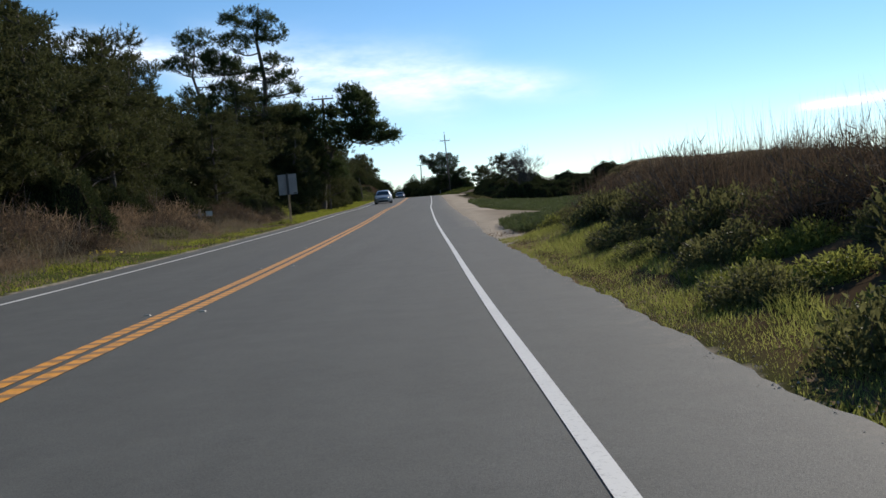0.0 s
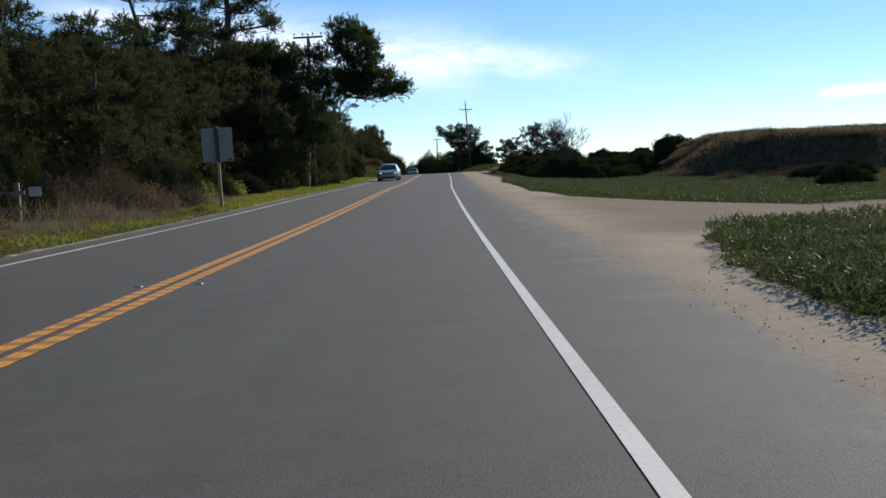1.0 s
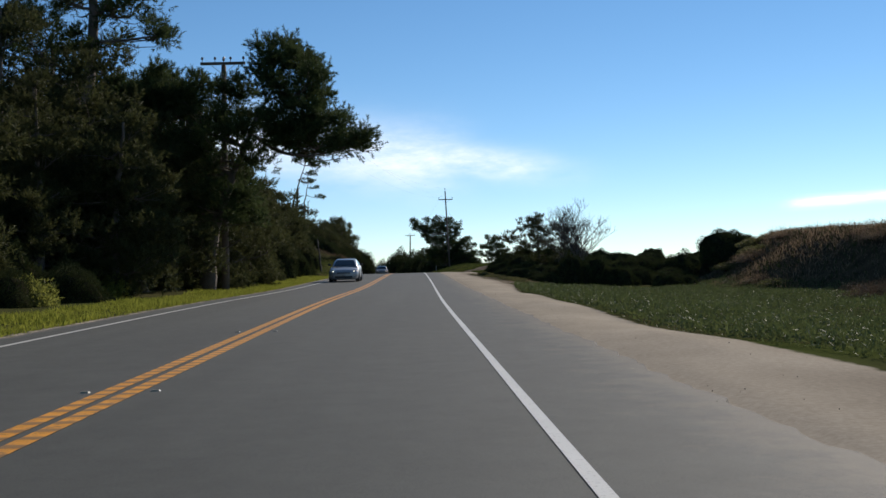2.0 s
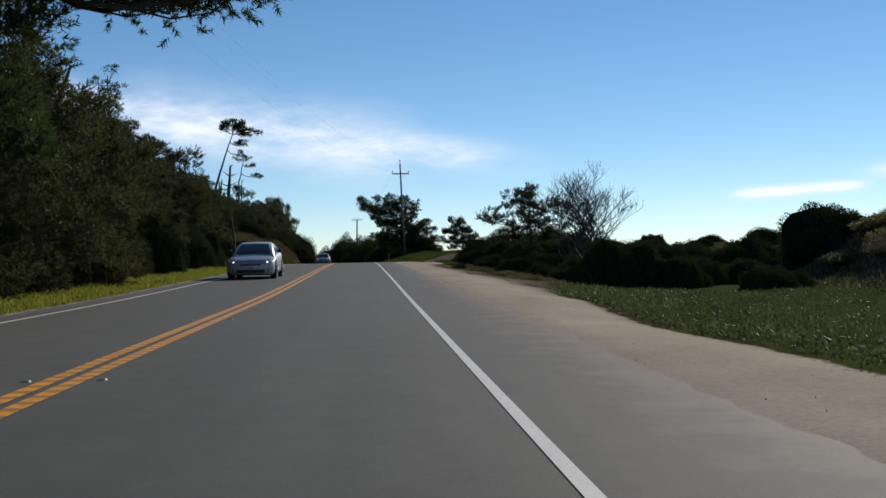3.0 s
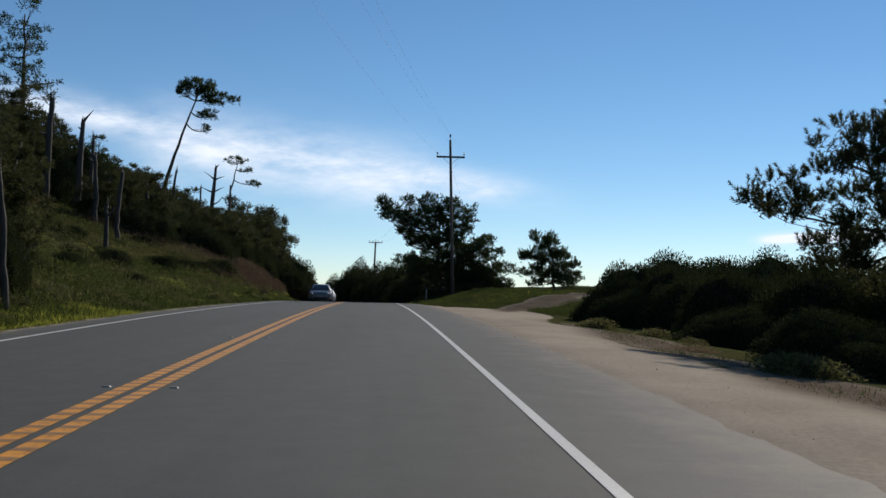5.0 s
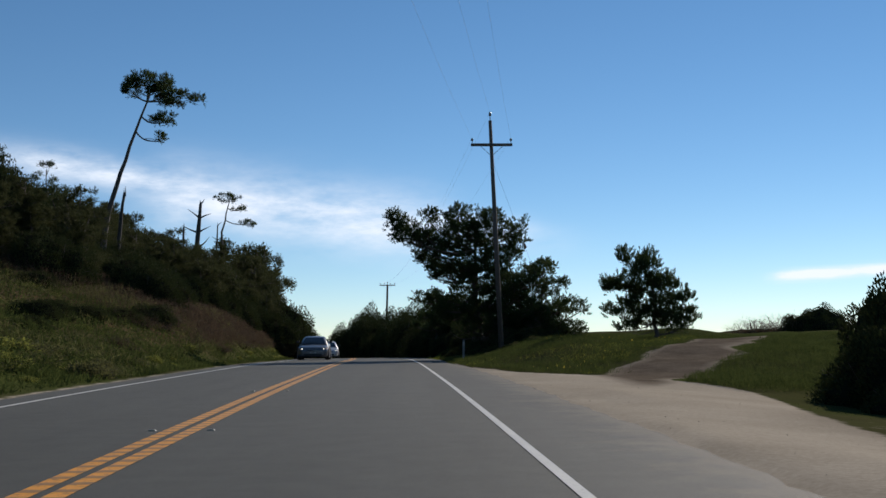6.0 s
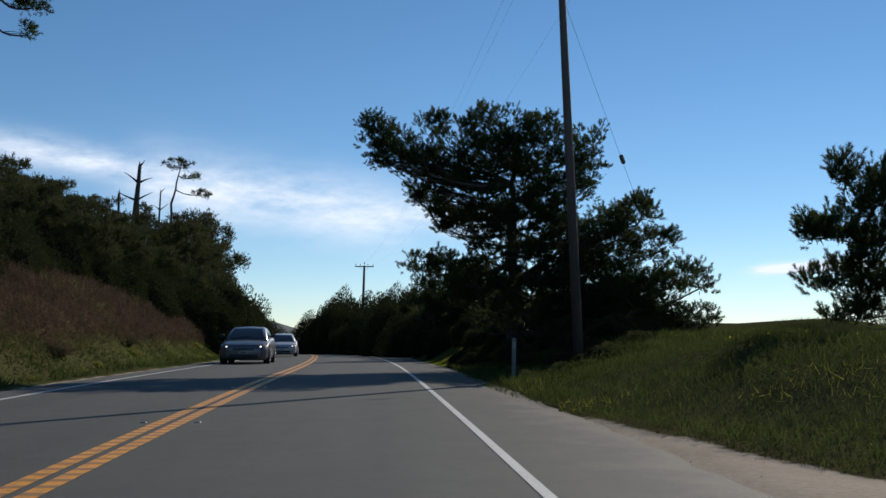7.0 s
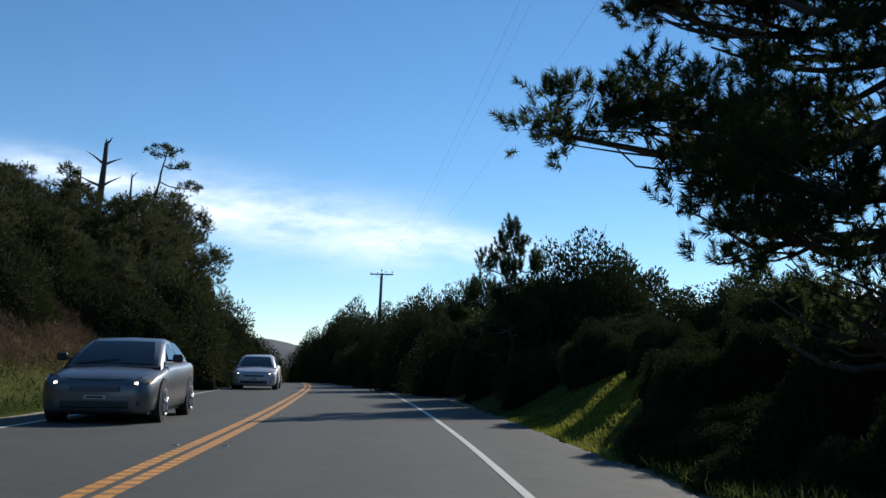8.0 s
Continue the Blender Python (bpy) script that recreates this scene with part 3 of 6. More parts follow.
# ---- single trees ----
pine("windswept_pine", at(-11.0, 96), [(0, 0, 0), (.6, -.4, 3.0), (1.6, -.6, 5.5), (2.6, -.6, 8.0)],
     [(5.2, -1.5, 6.5, 2.0, 1.6, 1.0, 32), (4.3, -1, 9.0, 1.9, 1.8, 1.2, 36), (3.8, 0, 10.3, 1.4, 1.4, .8, 20), (.2, 0, 8.1, 2.6, 2.2, 1.3, 40), (-2.6, 0, 8.3, 2.6, 2.0, 1.3, 36), (-5.2, 0, 7.2, 2.4, 2.0, 1.6, 34), (3.6, -1, 7.0, 2.0, 1.8, 1.0, 26), (.8, -.6, 3.8, 2.2, 1.6, 1.3, 26),
      (1.5, -1, 6.2, 2.6, 2.0, 1.2, 30), (-1.5, -1.2, 5.2, 2.4, 2.0, 1.4, 26), (6.6, -2.2, 6.2, .9, .9, .45, 10), (-1.2, -.5, 8.8, 2.2, 1.8, .8, 30), (-4.0, 0, 8.6, 2.2, 1.8, .8, 28)],
     "broad windswept pine leaning out over the road", 11, .30, .32, .026, 34, 30, NEEDLES, .4, (.5, .95), 6, .06, flat=.9, reach=.16, fill=50)
put(PINES[4], -10.9, 98.8, 75, .74)
put(PINES[4], -12.0, 94.2, 15, .82)
put(PINES[2], -12.2, 100.8, 190, .82)
put(PINES[4], -10.8, 103, 40, .85)
put(PINES[4], -11.2, 109, 130, .8)
for x, y, k, s in [(-14.4, 99, 2, 1.0), (-14.0, 104, 4, 1.15), (-17, 101, 0, .95), (-13.6, 88.5, 2, .92), (-17.5, 96, 2, 1.1), (-16.5, 88, 0, .9)]:
    put(PINES[k], x, y, 31 * y, s, .1)
put(PINES[2], -12.4, 91, 220, .72)
put(PINES[4], -12.2, 86.5, 300, .8)
pine("tall_pine", at(-15.0, 93), [(0, 0, 0), (-.3, 0, 6), (.3, 0, 11), (-.2, 0, 15), (.2, 0, 18)],
     [(-.8, 0, 17.0, 2.2, 1.6, 1.0, 34), (1.3, 0, 15.6, 1.4, 1.2, .8, 20), (-2.2, 0, 15.0, 1.9, 1.3, .9, 24), (1.4, 0, 13.2, 1.1, 1.0, .6, 12), (-3.6, .5, 13.0, 1.9, 1.4, 1.2, 26), (-5.6, .5, 13.6, 2.0, 1.5, 1.3, 28),
      (-2.2, 0, 10.5, 2.2, 1.6, 1.2, 28), (-5.4, .4, 10.6, 2.0, 1.5, 1.2, 24), (1.7, 0, 11.6, 1.3, 1.0, .7, 16), (2.8, 0, 10.7, 1.0, .9, .5, 10), (.4, 0, 10.2, 1.3, 1.0, .6, 14), (-.8, 0, 12.3, 1.5, 1.1, .6, 16)],
     "tall open-crowned pine with bare crooked limbs", 12, .34, .36, .034, 22, 18, NEEDLES, .5, (.45, .85), 12, .06, reach=.18)

pine("tall_pine", at(-19.6, 93.5), [(0, 0, 0), (.2, 0, 5), (-.6, 0, 9), (-1.6, 0, 12), (-1.2, 0, 15)],
     [(-1.2, 0, 15.4, 1.6, 1.2, .8, 22), (.6, 0, 13.8, 1.3, 1.0, .6, 15), (2.0, 0, 13.0, 1.2, 1.0, .6, 13), (-2.9, 0, 13.2, 1.2, 1.0, .6, 13), (1.3, 0, 11.0, 1.2, 1.0, .6, 11)],
     "tall open-crowned pine with bare crooked limbs", 19, .28, .36, .034, 20, 18, NEEDLES, .5, (.4, .8), 14, .05, reach=.18)

# ---- the big pine by the utility pole ----
PINE_ARMS = [(4.9, -4.3, 1.0, 7.4, .46, 6), (4.8, -4.4, .4, 6.6, .52, 6), (4.2, -2.9, 1.2, 5.2, .32, 5), (3.9, -2.4, .9, 4.5, .32, 4), (5.2, -2.1, .8, 7.5, .58, 5), (5.7, -.7, .3, 7.5, .60, 4), (5.6, .85, .2, 7.3, .58, 4),
             (5.0, 2.1, -.5, 6.6, .56, 4), (4.5, 2.3, -.8, 5.6, .58, 4), (3.6, 3.3, -1.3, 4.4, .46, 5), (3.0, 4.1, -1.6, 3.4, .46, 5), (2.1, 4.9, -2.0, 2.4, .44, 6), (1.4, 4.5, -1.9, 1.5, .5, 5), (.9, 4.2, -1.7, .7, .46, 4), (3.2, 2.9, -2.9, 4.0, .62, 5), (2.2, 3.9, -3.3, 2.5, .64, 5), (1.7, 4.3, -3.3, 1.2, .56, 5), (1.9, 2.9, -3.1, 1.9, .66, 5), (2.6, -2.75, .3, 3.1, .46, 5), (1.8, -1.8, -.4, 2.3, .48, 4)]


def limb_lobes(limbs, seed):
    """Crown lobes strung along limbs: (height on the trunk, tip x, y, z, lobe radius, number)."""
    rnd = np.random.RandomState(seed)
    out = []
    for z0, x, y, z, r, n in limbs:
        for f in np.linspace(.38, 1.0, n):
            q = np.array([x * f, y * f, z0 + (z - z0) * f - .10 * np.sin(np.pi * f)]) + rnd.normal(size=3) * (.14, .25, .10)
            rr = r * (1.85 - .85 * f) * rnd.uniform(.85, 1.15)
            out.append((*q, rr, rr * 1.15, rr * .82, int(7 + 15 * rr)))
    return out


pine("roadside_pine", at(1.35, 196.4), [(0, 0, 0), (.05, 0, 1.6), (-.12, -.1, 3.2), (-.05, 0, 4.8), (.05, .1, 6.4)],
     limb_lobes(PINE_ARMS, 31) + [(.0, .2, 5.2, 1.0, 1.0, .7, 30), (.4, 0, 4.0, 1.2, 1.1, .7, 34), (.9, -.6, 2.9, 1.3, 1.2, .7, 34), (1.2, -1.0, 1.8, 1.4, 1.2, .7, 34), (-.3, .5, 1.6, 1.0, .9, .7, 22), (-.6, .3, 4.4, 1.1, 1.0, .6, 30), (-.2, .4, 3.1, 1.1, 1.0, .6, 28), (1.0, -.2, 4.8, 1.0, 1.0, .7, 28), (.1, -1.0, 3.5, 1.2, .6, .8, 34), (.3, -1.1, 2.3, 1.3, .6, .8, 34), (-.3, -.9, 4.6, 1.1, .6, .6, 28), (.6, -1.3, 1.1, 1.3, .6, .7, 26)],
     "broad dark pine beside the utility pole, spreading over the road", 13, .27, .16, .0095, 11, 62, NEEDLES, .6, (.20, .42), 9, .040, flat=.9, reach=.085, fill=1)
pine("young_pine", at(8.1, 186.2) @ Matrix.Diagonal((.92, .95, 1.06, 1)), [(0, 0, 0), (.05, 0, 1.5), (-.3, 0, 3.5)],
     [(-1.3, 0, 3.3, .4, .4, .3, 9), (-.9, 0, 2.9, .7, .6, .4, 18), (-.2, 0, 3.1, .6, .6, .4, 16), (-1.7, 0, 2.2, .6, .6, .3, 13), (-2.1, 0, 2.1, .4, .4, .2, 7), (-.8, 0, 2.2, 1.0, .9, .5, 30), (.2, 0, 2.4, .7, .7, .4, 20), (.6, 0, 1.9, .8, .8, .5, 24)] + [(1.3, 0, 1.75, .45, .4, .25, 9), (-1.5, 0, 1.2, .8, .7, .3, 18), (-.6, 0, 1.4, 1.1, 1.0, .5, 32), (.5, 0, 1.2, 1.0, .9, .4, 28), (1.5, 0, .95, .6, .6, .25, 13), (-1.3, 0, .6, .7, .6, .25, 13), (0, 0, .8, 1.2, 1.0, .3, 24), (1.0, 0, .6, .8, .7, .25, 13)],
     "young pine with upright shoots on the grass mound", 14, .10, .21, .011, 10, 74, NEEDLES, 1.0, (.20, .40), 2, .018, flat=.9, reach=.085, fill=18)
pine("shore_pine", at(9.0, 142.5), [(0, 0, 0), (-.2, 0, 2), (-.4, 0, 4.9)],
     [(-2.9, 0, 3.8, .9, .8, .6, 16), (-1.3, 0, 4.9, 1.0, .9, .7, 20), (-.2, 0, 5.3, .8, .8, .5, 14), (.8, 0, 4.4, 1.0, .9, .7, 18), (-.8, 0, 3.4, 1.5, 1.2, .6, 24), (1.9, 0, 4.2, .5, .5, .8, 10), (0, 0, 2.2, 1.9, 1.4, .7, 30), (-1.7, 0, 2.7, 1.0, .9, .6, 16), (1.1, 0, 3.0, 1.1, .9, .7, 18), (-.3, 0, 4.0, 1.2, 1.0, .6, 18)],
     "bushy shore pine with open upright shoots", 15, .15, .25, .014, 12, 66, NEEDLES_DRY, 1.0, (.27, .56), 5, .03, reach=.10, fill=18)
pine("lone_pine", at(-22.6, 213), [(0, 0, 0), (.6, 0, 4.8), (1.8, 0, 8.8), (3.3, 0, 13.2)],
     [(3.1, 0, 13.5, 1.5, 1.3, .55, 34), (5.2, 0, 12.3, 1.5, 1.1, .45, 28), (2.0, 0, 13.0, .9, .8, .45, 14), (4.0, 0, 10.9, .9, .7, .35, 12), (4.0, 0, 12.7, 1.0, .8, .45, 16), (3.9, 0, 9.6, .35, .35, .25, 4)],
     "lone tall pine with bare leaning trunk and flat crown", 16, .24, .26, .026, 20, 18, NEEDLES, .5, (.3, .6), 2, .05, reach=.14)
fh = 26.9 - float(ground_z(-30.6, 305))
pine("lone_pine", at(-30.6, 305), [(0, 0, 0), (.3, 0, fh - 6), (1.6, 0, fh)],
     [(1.2, 0, fh - .3, 1.9, 1.4, .6, 16), (4.2, 0, fh - 4.2, 1.3, 1.0, .5, 10), (3.0, 0, fh - 2, 1.0, .9, .4, 7)],
     "distant pine with a bare trunk and a thin flat crown", 17, .28, .34, .045, 20, 14, NEEDLES, .5, (.35, .65), 4, .07, reach=.2)

# ---- hedges, shrubs and brush ----
DARK = [shrub("coastal_shrub", at(-16.6, 66 + 9 * k), 1.5, 1.4, 1.35, 20000, "dense dark green coastal shrub", 70 + k, LEAVES, .058, 24, .86, group="dark shrubs", loose=.16) for k in range(3)]
HILL_DARK = [shrub("hillside_bush", at(-17.5, 205 + 7 * k), 1.5, 1.4, 1.35, 11000, "dark green bush on the wooded hillside", 170 + k, LEAVES, .07, 24, .80, group="hillside bushes") for k in range(2)]
BROWN = [shrub("dry_shrub", at(-13.6, 20 + 9 * k), 1.2, 1.2, 1.0, 5200, "tangled brown dry shrub on the roadside bank", 80 + k, LEAVES_BROWN, .20, 90, .55, .30, "dry shrubs", "shrub", True, .65) for k in range(3)]
TAN = [shrub("brush_clump", at(-13.0, 14 + 9 * k), 1.2, 1.2, .9, 5600, "tangle of tan dry stems and brush by the verge", 85 + k, LEAVES_TAN, .22, 90, .5, .3, "tan shrubs", "shrub", True, .7) for k in range(2)]
BRAMBLE = [shrub("bramble", at(-12.6, 72 + 7 * k), 1.0, 1.0, .75, 4600, "low leafy green bramble thicket", 90 + k, LEAVES_GREEN, .12, 40, .55, .3, "brambles", loose=.5) for k in range(3)]
DULL = [shrub("olive_bush", at(-13.4, 76 + 8 * k), 1.0, 1.0, .75, 5000, "low tangle of dull olive-brown bramble", 190 + k, LEAVES_OLIVE, .105, 60, .55, .35, "dull brambles", loose=.5) for k in range(3)]
HEDGE = [shrub("hedge_tree", at(-30, 236 + 9 * k), 2.3, 2.3, 3.6, 19000, "tall dense dark evergreen hedge tree", 100 + k, LEAVES, .125, 40, .70, group="hedge trees", category="tree") for k in range(2)]
rs = np.random.RandomState(21)


def scatter(kinds, n, xa, xb, ya, yb, s=(.8, 1.2), sz=(.8, 1.2), sink=.12):
    for i in range(n):
        y = rs.uniform(ya, yb)
        lo = xa(y) if callable(xa) else xa
        hi = xb(y) if callable(xb) else xb
        x = rs.uniform(lo, hi)
        if -30 < x < -20.5 and 176 < y < 197 or -15.5 < x < -10.3 and 49.0 < y < 52.3:      # the dead trunks and the fence stand clear
            continue
        put(kinds[rs.randint(len(kinds))], x, y, rs.uniform(0, 360), rs.uniform(*s), sink, rs.uniform(*sz))


# left: dry brush before the wood, then understorey below the pines
scatter(BROWN, 16, -14.2, -11.8, 6, 62, (.8, 1.3), (.9, 1.4))
scatter(TAN, 26, -15.0, -12.2, 6, 58, (.9, 1.4), (.9, 1.3))
scatter(DULL, 30, -14.5, -10.6, 5, 62, (.5, 1.1), (.7, 1.3))
scatter(TAN, 64, -13.8, -10.4, 4, 64, (.5, 1.1), (.45, .95))
scatter(BROWN, 30, -13.6, -10.2, 4, 64, (.45, .9), (.6, 1.2))
scatter(BRAMBLE, 40, -11.2, -8.9, 4, 64, (.2, .42), (.5, 1.0))
scatter(BROWN, 12, -17.5, -13.8, 8, 60, (1.0, 1.5), (1.0, 1.4))
scatter(DARK, 16, -15.0, -12.2, 25, 95, (.9, 1.4), (1.0, 1.6))
scatter(DARK, 22, -14.0, -11.6, 96, 150, (.9, 1.5), (1.1, 1.9))
scatter(HILL_DARK, 12, -13.2, -11.8, 66, 140, (.4, .8))
for x, y, h in [(-11.6, 112, 5.6), (-12.6, 118, 6.6), (-12.2, 124, 6.4), (-13.2, 129, 7.0), (-13.0, 136, 6.9), (-14.4, 142, 7.2), (-15.5, 148, 6.2), (-12.6, 140.5, 5.6), (-13.3, 146, 5.4), (-13.6, 151.5, 4.8), (-15.2, 153.5, 5.6), (-17.0, 151.5, 7.0), (-16.4, 156.5, 4.8), (-18.6, 156, 6.2)]:
    k = rs.choice([0, 2, 4])
    put(PINES[k], x, y, rs.uniform(0, 360), h / PINE_H[k], .1)
# left bank further on: brown slope, green weeds at its foot
scatter(DULL, 34, lambda y: pave_left(y) - 3.4, lambda y: pave_left(y) - 1.2, 136, 176, (.35, .7), (.6, 1.0))
scatter(BRAMBLE, 40, lambda y: pave_left(y) - 2.4, lambda y: pave_left(y) - 1.2, 150, 240, (.2, .4), (.5, .9))
scatter(HILL_DARK, 40, lambda y: pave_left(y) - 17, lambda y: pave_left(y) - 9, 184, 236, (1.0, 1.8), (.8, 1.3))
scatter(BROWN, 26, lambda y: pave_left(y) - 9, lambda y: pave_left(y) - 2.0, 178, 236, (.35, .7), (.45, .8))
scatter(BROWN, 12, -26, -13, 174, 196, (.4, .8), (.4, .7))
scatter(HILL_DARK, 60, -27, -12.5, 138, 190, (.35, .9), (.4, .8))
scatter(HILL_DARK, 26, -18.5, -14.0, 190, 232, (1.0, 1.6), (.9, 1.3))
scatter(BRAMBLE, 16, -25, -13, 168, 192, (.4, .8), (.35, .6))
for i in range(26):
    put(PINES[rs.choice([0, 2, 4])], rs.uniform(-37, -27), rs.uniform(160, 200), rs.uniform(0, 360), rs.uniform(.42, .68), .1)
for i in range(14):
    put(PINES[rs.choice([2, 4])], rs.uniform(-22, -17.5), rs.uniform(190, 226), rs.uniform(0, 360), rs.uniform(.36, .55), .1)
scatter(DULL, 30, -26, -11.5, 136, 174, (.5, 1.0), (.4, .7))
scatter(BRAMBLE, 30, -24, -11.5, 136, 172, (.4, .9), (.35, .6))
scatter(HILL_DARK, 22, -34, -20, 180, 235, (1.2, 2.0), (.9, 1.5))
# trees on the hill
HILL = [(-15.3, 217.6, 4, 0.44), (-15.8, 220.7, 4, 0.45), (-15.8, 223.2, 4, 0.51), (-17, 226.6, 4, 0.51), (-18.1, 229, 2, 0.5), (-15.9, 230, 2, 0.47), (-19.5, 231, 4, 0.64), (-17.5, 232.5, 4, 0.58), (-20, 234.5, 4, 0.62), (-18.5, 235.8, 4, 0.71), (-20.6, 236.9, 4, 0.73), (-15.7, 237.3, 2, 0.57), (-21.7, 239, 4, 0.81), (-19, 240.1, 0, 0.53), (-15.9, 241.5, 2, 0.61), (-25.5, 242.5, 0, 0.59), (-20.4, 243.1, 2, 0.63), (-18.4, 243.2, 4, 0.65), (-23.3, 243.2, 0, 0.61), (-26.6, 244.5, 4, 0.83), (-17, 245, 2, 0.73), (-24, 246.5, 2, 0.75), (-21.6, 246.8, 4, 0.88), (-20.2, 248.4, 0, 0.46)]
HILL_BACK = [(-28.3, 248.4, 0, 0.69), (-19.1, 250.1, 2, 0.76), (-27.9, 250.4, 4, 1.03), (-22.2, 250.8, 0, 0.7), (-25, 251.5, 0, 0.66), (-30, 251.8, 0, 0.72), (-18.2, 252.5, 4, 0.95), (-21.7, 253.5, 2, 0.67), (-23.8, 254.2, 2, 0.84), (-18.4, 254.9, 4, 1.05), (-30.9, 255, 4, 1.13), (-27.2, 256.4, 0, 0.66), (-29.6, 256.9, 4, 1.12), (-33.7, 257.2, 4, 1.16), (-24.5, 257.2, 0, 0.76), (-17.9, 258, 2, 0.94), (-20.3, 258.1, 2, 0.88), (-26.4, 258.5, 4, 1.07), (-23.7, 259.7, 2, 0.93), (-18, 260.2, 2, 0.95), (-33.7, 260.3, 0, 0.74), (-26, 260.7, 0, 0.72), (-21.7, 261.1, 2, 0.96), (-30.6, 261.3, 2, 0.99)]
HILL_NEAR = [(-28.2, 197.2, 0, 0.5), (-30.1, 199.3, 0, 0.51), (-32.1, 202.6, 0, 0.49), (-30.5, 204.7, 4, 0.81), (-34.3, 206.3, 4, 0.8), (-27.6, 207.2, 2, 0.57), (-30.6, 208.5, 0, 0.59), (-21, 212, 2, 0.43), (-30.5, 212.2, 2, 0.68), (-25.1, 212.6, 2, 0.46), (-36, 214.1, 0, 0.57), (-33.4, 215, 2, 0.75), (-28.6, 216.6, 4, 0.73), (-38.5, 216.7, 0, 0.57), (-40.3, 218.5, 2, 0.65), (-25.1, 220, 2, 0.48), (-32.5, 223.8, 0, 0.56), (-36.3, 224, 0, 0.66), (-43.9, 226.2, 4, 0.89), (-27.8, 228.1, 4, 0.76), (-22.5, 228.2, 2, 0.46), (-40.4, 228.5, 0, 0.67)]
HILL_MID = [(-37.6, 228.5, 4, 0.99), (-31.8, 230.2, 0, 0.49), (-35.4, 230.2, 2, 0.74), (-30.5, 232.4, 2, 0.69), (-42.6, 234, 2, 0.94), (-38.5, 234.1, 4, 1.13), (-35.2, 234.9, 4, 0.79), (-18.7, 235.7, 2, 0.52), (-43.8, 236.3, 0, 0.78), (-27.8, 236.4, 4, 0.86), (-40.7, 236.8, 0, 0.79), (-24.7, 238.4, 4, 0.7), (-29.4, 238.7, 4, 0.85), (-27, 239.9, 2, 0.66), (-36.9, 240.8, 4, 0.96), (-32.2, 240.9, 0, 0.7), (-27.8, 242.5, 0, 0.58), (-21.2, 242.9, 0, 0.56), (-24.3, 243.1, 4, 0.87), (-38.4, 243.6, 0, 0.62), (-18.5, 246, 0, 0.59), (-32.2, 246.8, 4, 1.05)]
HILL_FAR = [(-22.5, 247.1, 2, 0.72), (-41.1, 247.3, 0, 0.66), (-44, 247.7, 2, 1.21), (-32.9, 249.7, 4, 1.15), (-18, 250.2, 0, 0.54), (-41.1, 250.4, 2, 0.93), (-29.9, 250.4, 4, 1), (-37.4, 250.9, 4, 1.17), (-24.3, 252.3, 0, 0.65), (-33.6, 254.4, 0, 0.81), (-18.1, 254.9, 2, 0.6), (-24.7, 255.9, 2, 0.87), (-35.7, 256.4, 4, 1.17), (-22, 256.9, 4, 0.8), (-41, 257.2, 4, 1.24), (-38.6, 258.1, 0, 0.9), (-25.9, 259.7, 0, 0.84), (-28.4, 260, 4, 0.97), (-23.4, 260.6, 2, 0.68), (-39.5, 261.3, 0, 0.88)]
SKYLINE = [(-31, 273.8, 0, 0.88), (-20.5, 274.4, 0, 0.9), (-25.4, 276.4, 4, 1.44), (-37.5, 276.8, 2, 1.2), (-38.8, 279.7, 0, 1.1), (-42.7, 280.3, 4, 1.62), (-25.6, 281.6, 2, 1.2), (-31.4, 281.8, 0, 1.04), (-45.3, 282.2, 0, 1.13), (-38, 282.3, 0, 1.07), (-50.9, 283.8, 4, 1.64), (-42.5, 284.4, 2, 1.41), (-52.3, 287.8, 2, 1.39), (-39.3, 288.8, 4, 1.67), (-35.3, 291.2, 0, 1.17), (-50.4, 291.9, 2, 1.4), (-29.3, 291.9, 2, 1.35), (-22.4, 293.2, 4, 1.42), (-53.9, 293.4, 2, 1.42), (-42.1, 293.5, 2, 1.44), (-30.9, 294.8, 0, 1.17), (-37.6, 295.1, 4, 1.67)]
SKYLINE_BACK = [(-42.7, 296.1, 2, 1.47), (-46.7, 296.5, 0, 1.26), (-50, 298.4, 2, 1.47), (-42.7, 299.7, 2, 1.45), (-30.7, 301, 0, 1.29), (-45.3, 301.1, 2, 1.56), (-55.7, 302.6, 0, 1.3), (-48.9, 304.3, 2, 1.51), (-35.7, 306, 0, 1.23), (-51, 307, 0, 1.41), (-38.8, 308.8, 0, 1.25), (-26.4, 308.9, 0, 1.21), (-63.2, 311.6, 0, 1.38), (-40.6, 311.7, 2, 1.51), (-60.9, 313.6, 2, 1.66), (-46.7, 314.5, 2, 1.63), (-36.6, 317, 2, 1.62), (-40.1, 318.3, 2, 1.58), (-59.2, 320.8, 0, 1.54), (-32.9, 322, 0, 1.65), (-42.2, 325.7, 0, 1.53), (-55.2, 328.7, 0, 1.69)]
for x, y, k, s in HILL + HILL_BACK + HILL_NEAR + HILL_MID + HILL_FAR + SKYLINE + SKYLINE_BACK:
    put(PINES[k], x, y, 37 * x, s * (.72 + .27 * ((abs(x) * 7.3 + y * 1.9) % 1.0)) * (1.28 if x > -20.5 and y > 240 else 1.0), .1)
for x, y, k, s in [(-30, 206, 2, .7), (-33, 198, 4, .85), (-29.5, 190, 4, .78), (-33, 184, 2, .7), (-28, 172, 2, .8), (-25, 164, 0, .74), (-31, 160, 1, .7), (-35, 240, 1, .7), (-40, 190, 1, .75), (-38, 176, 1, .75), (-22, 153, 2, .9), (-36, 262, 0, .9), (-42, 280, 1, .9), (-27, 268, 2, .75), (-37, 204, 0, .7)]:
    put(PINES[k], x, y, 37 * x, s, .1)
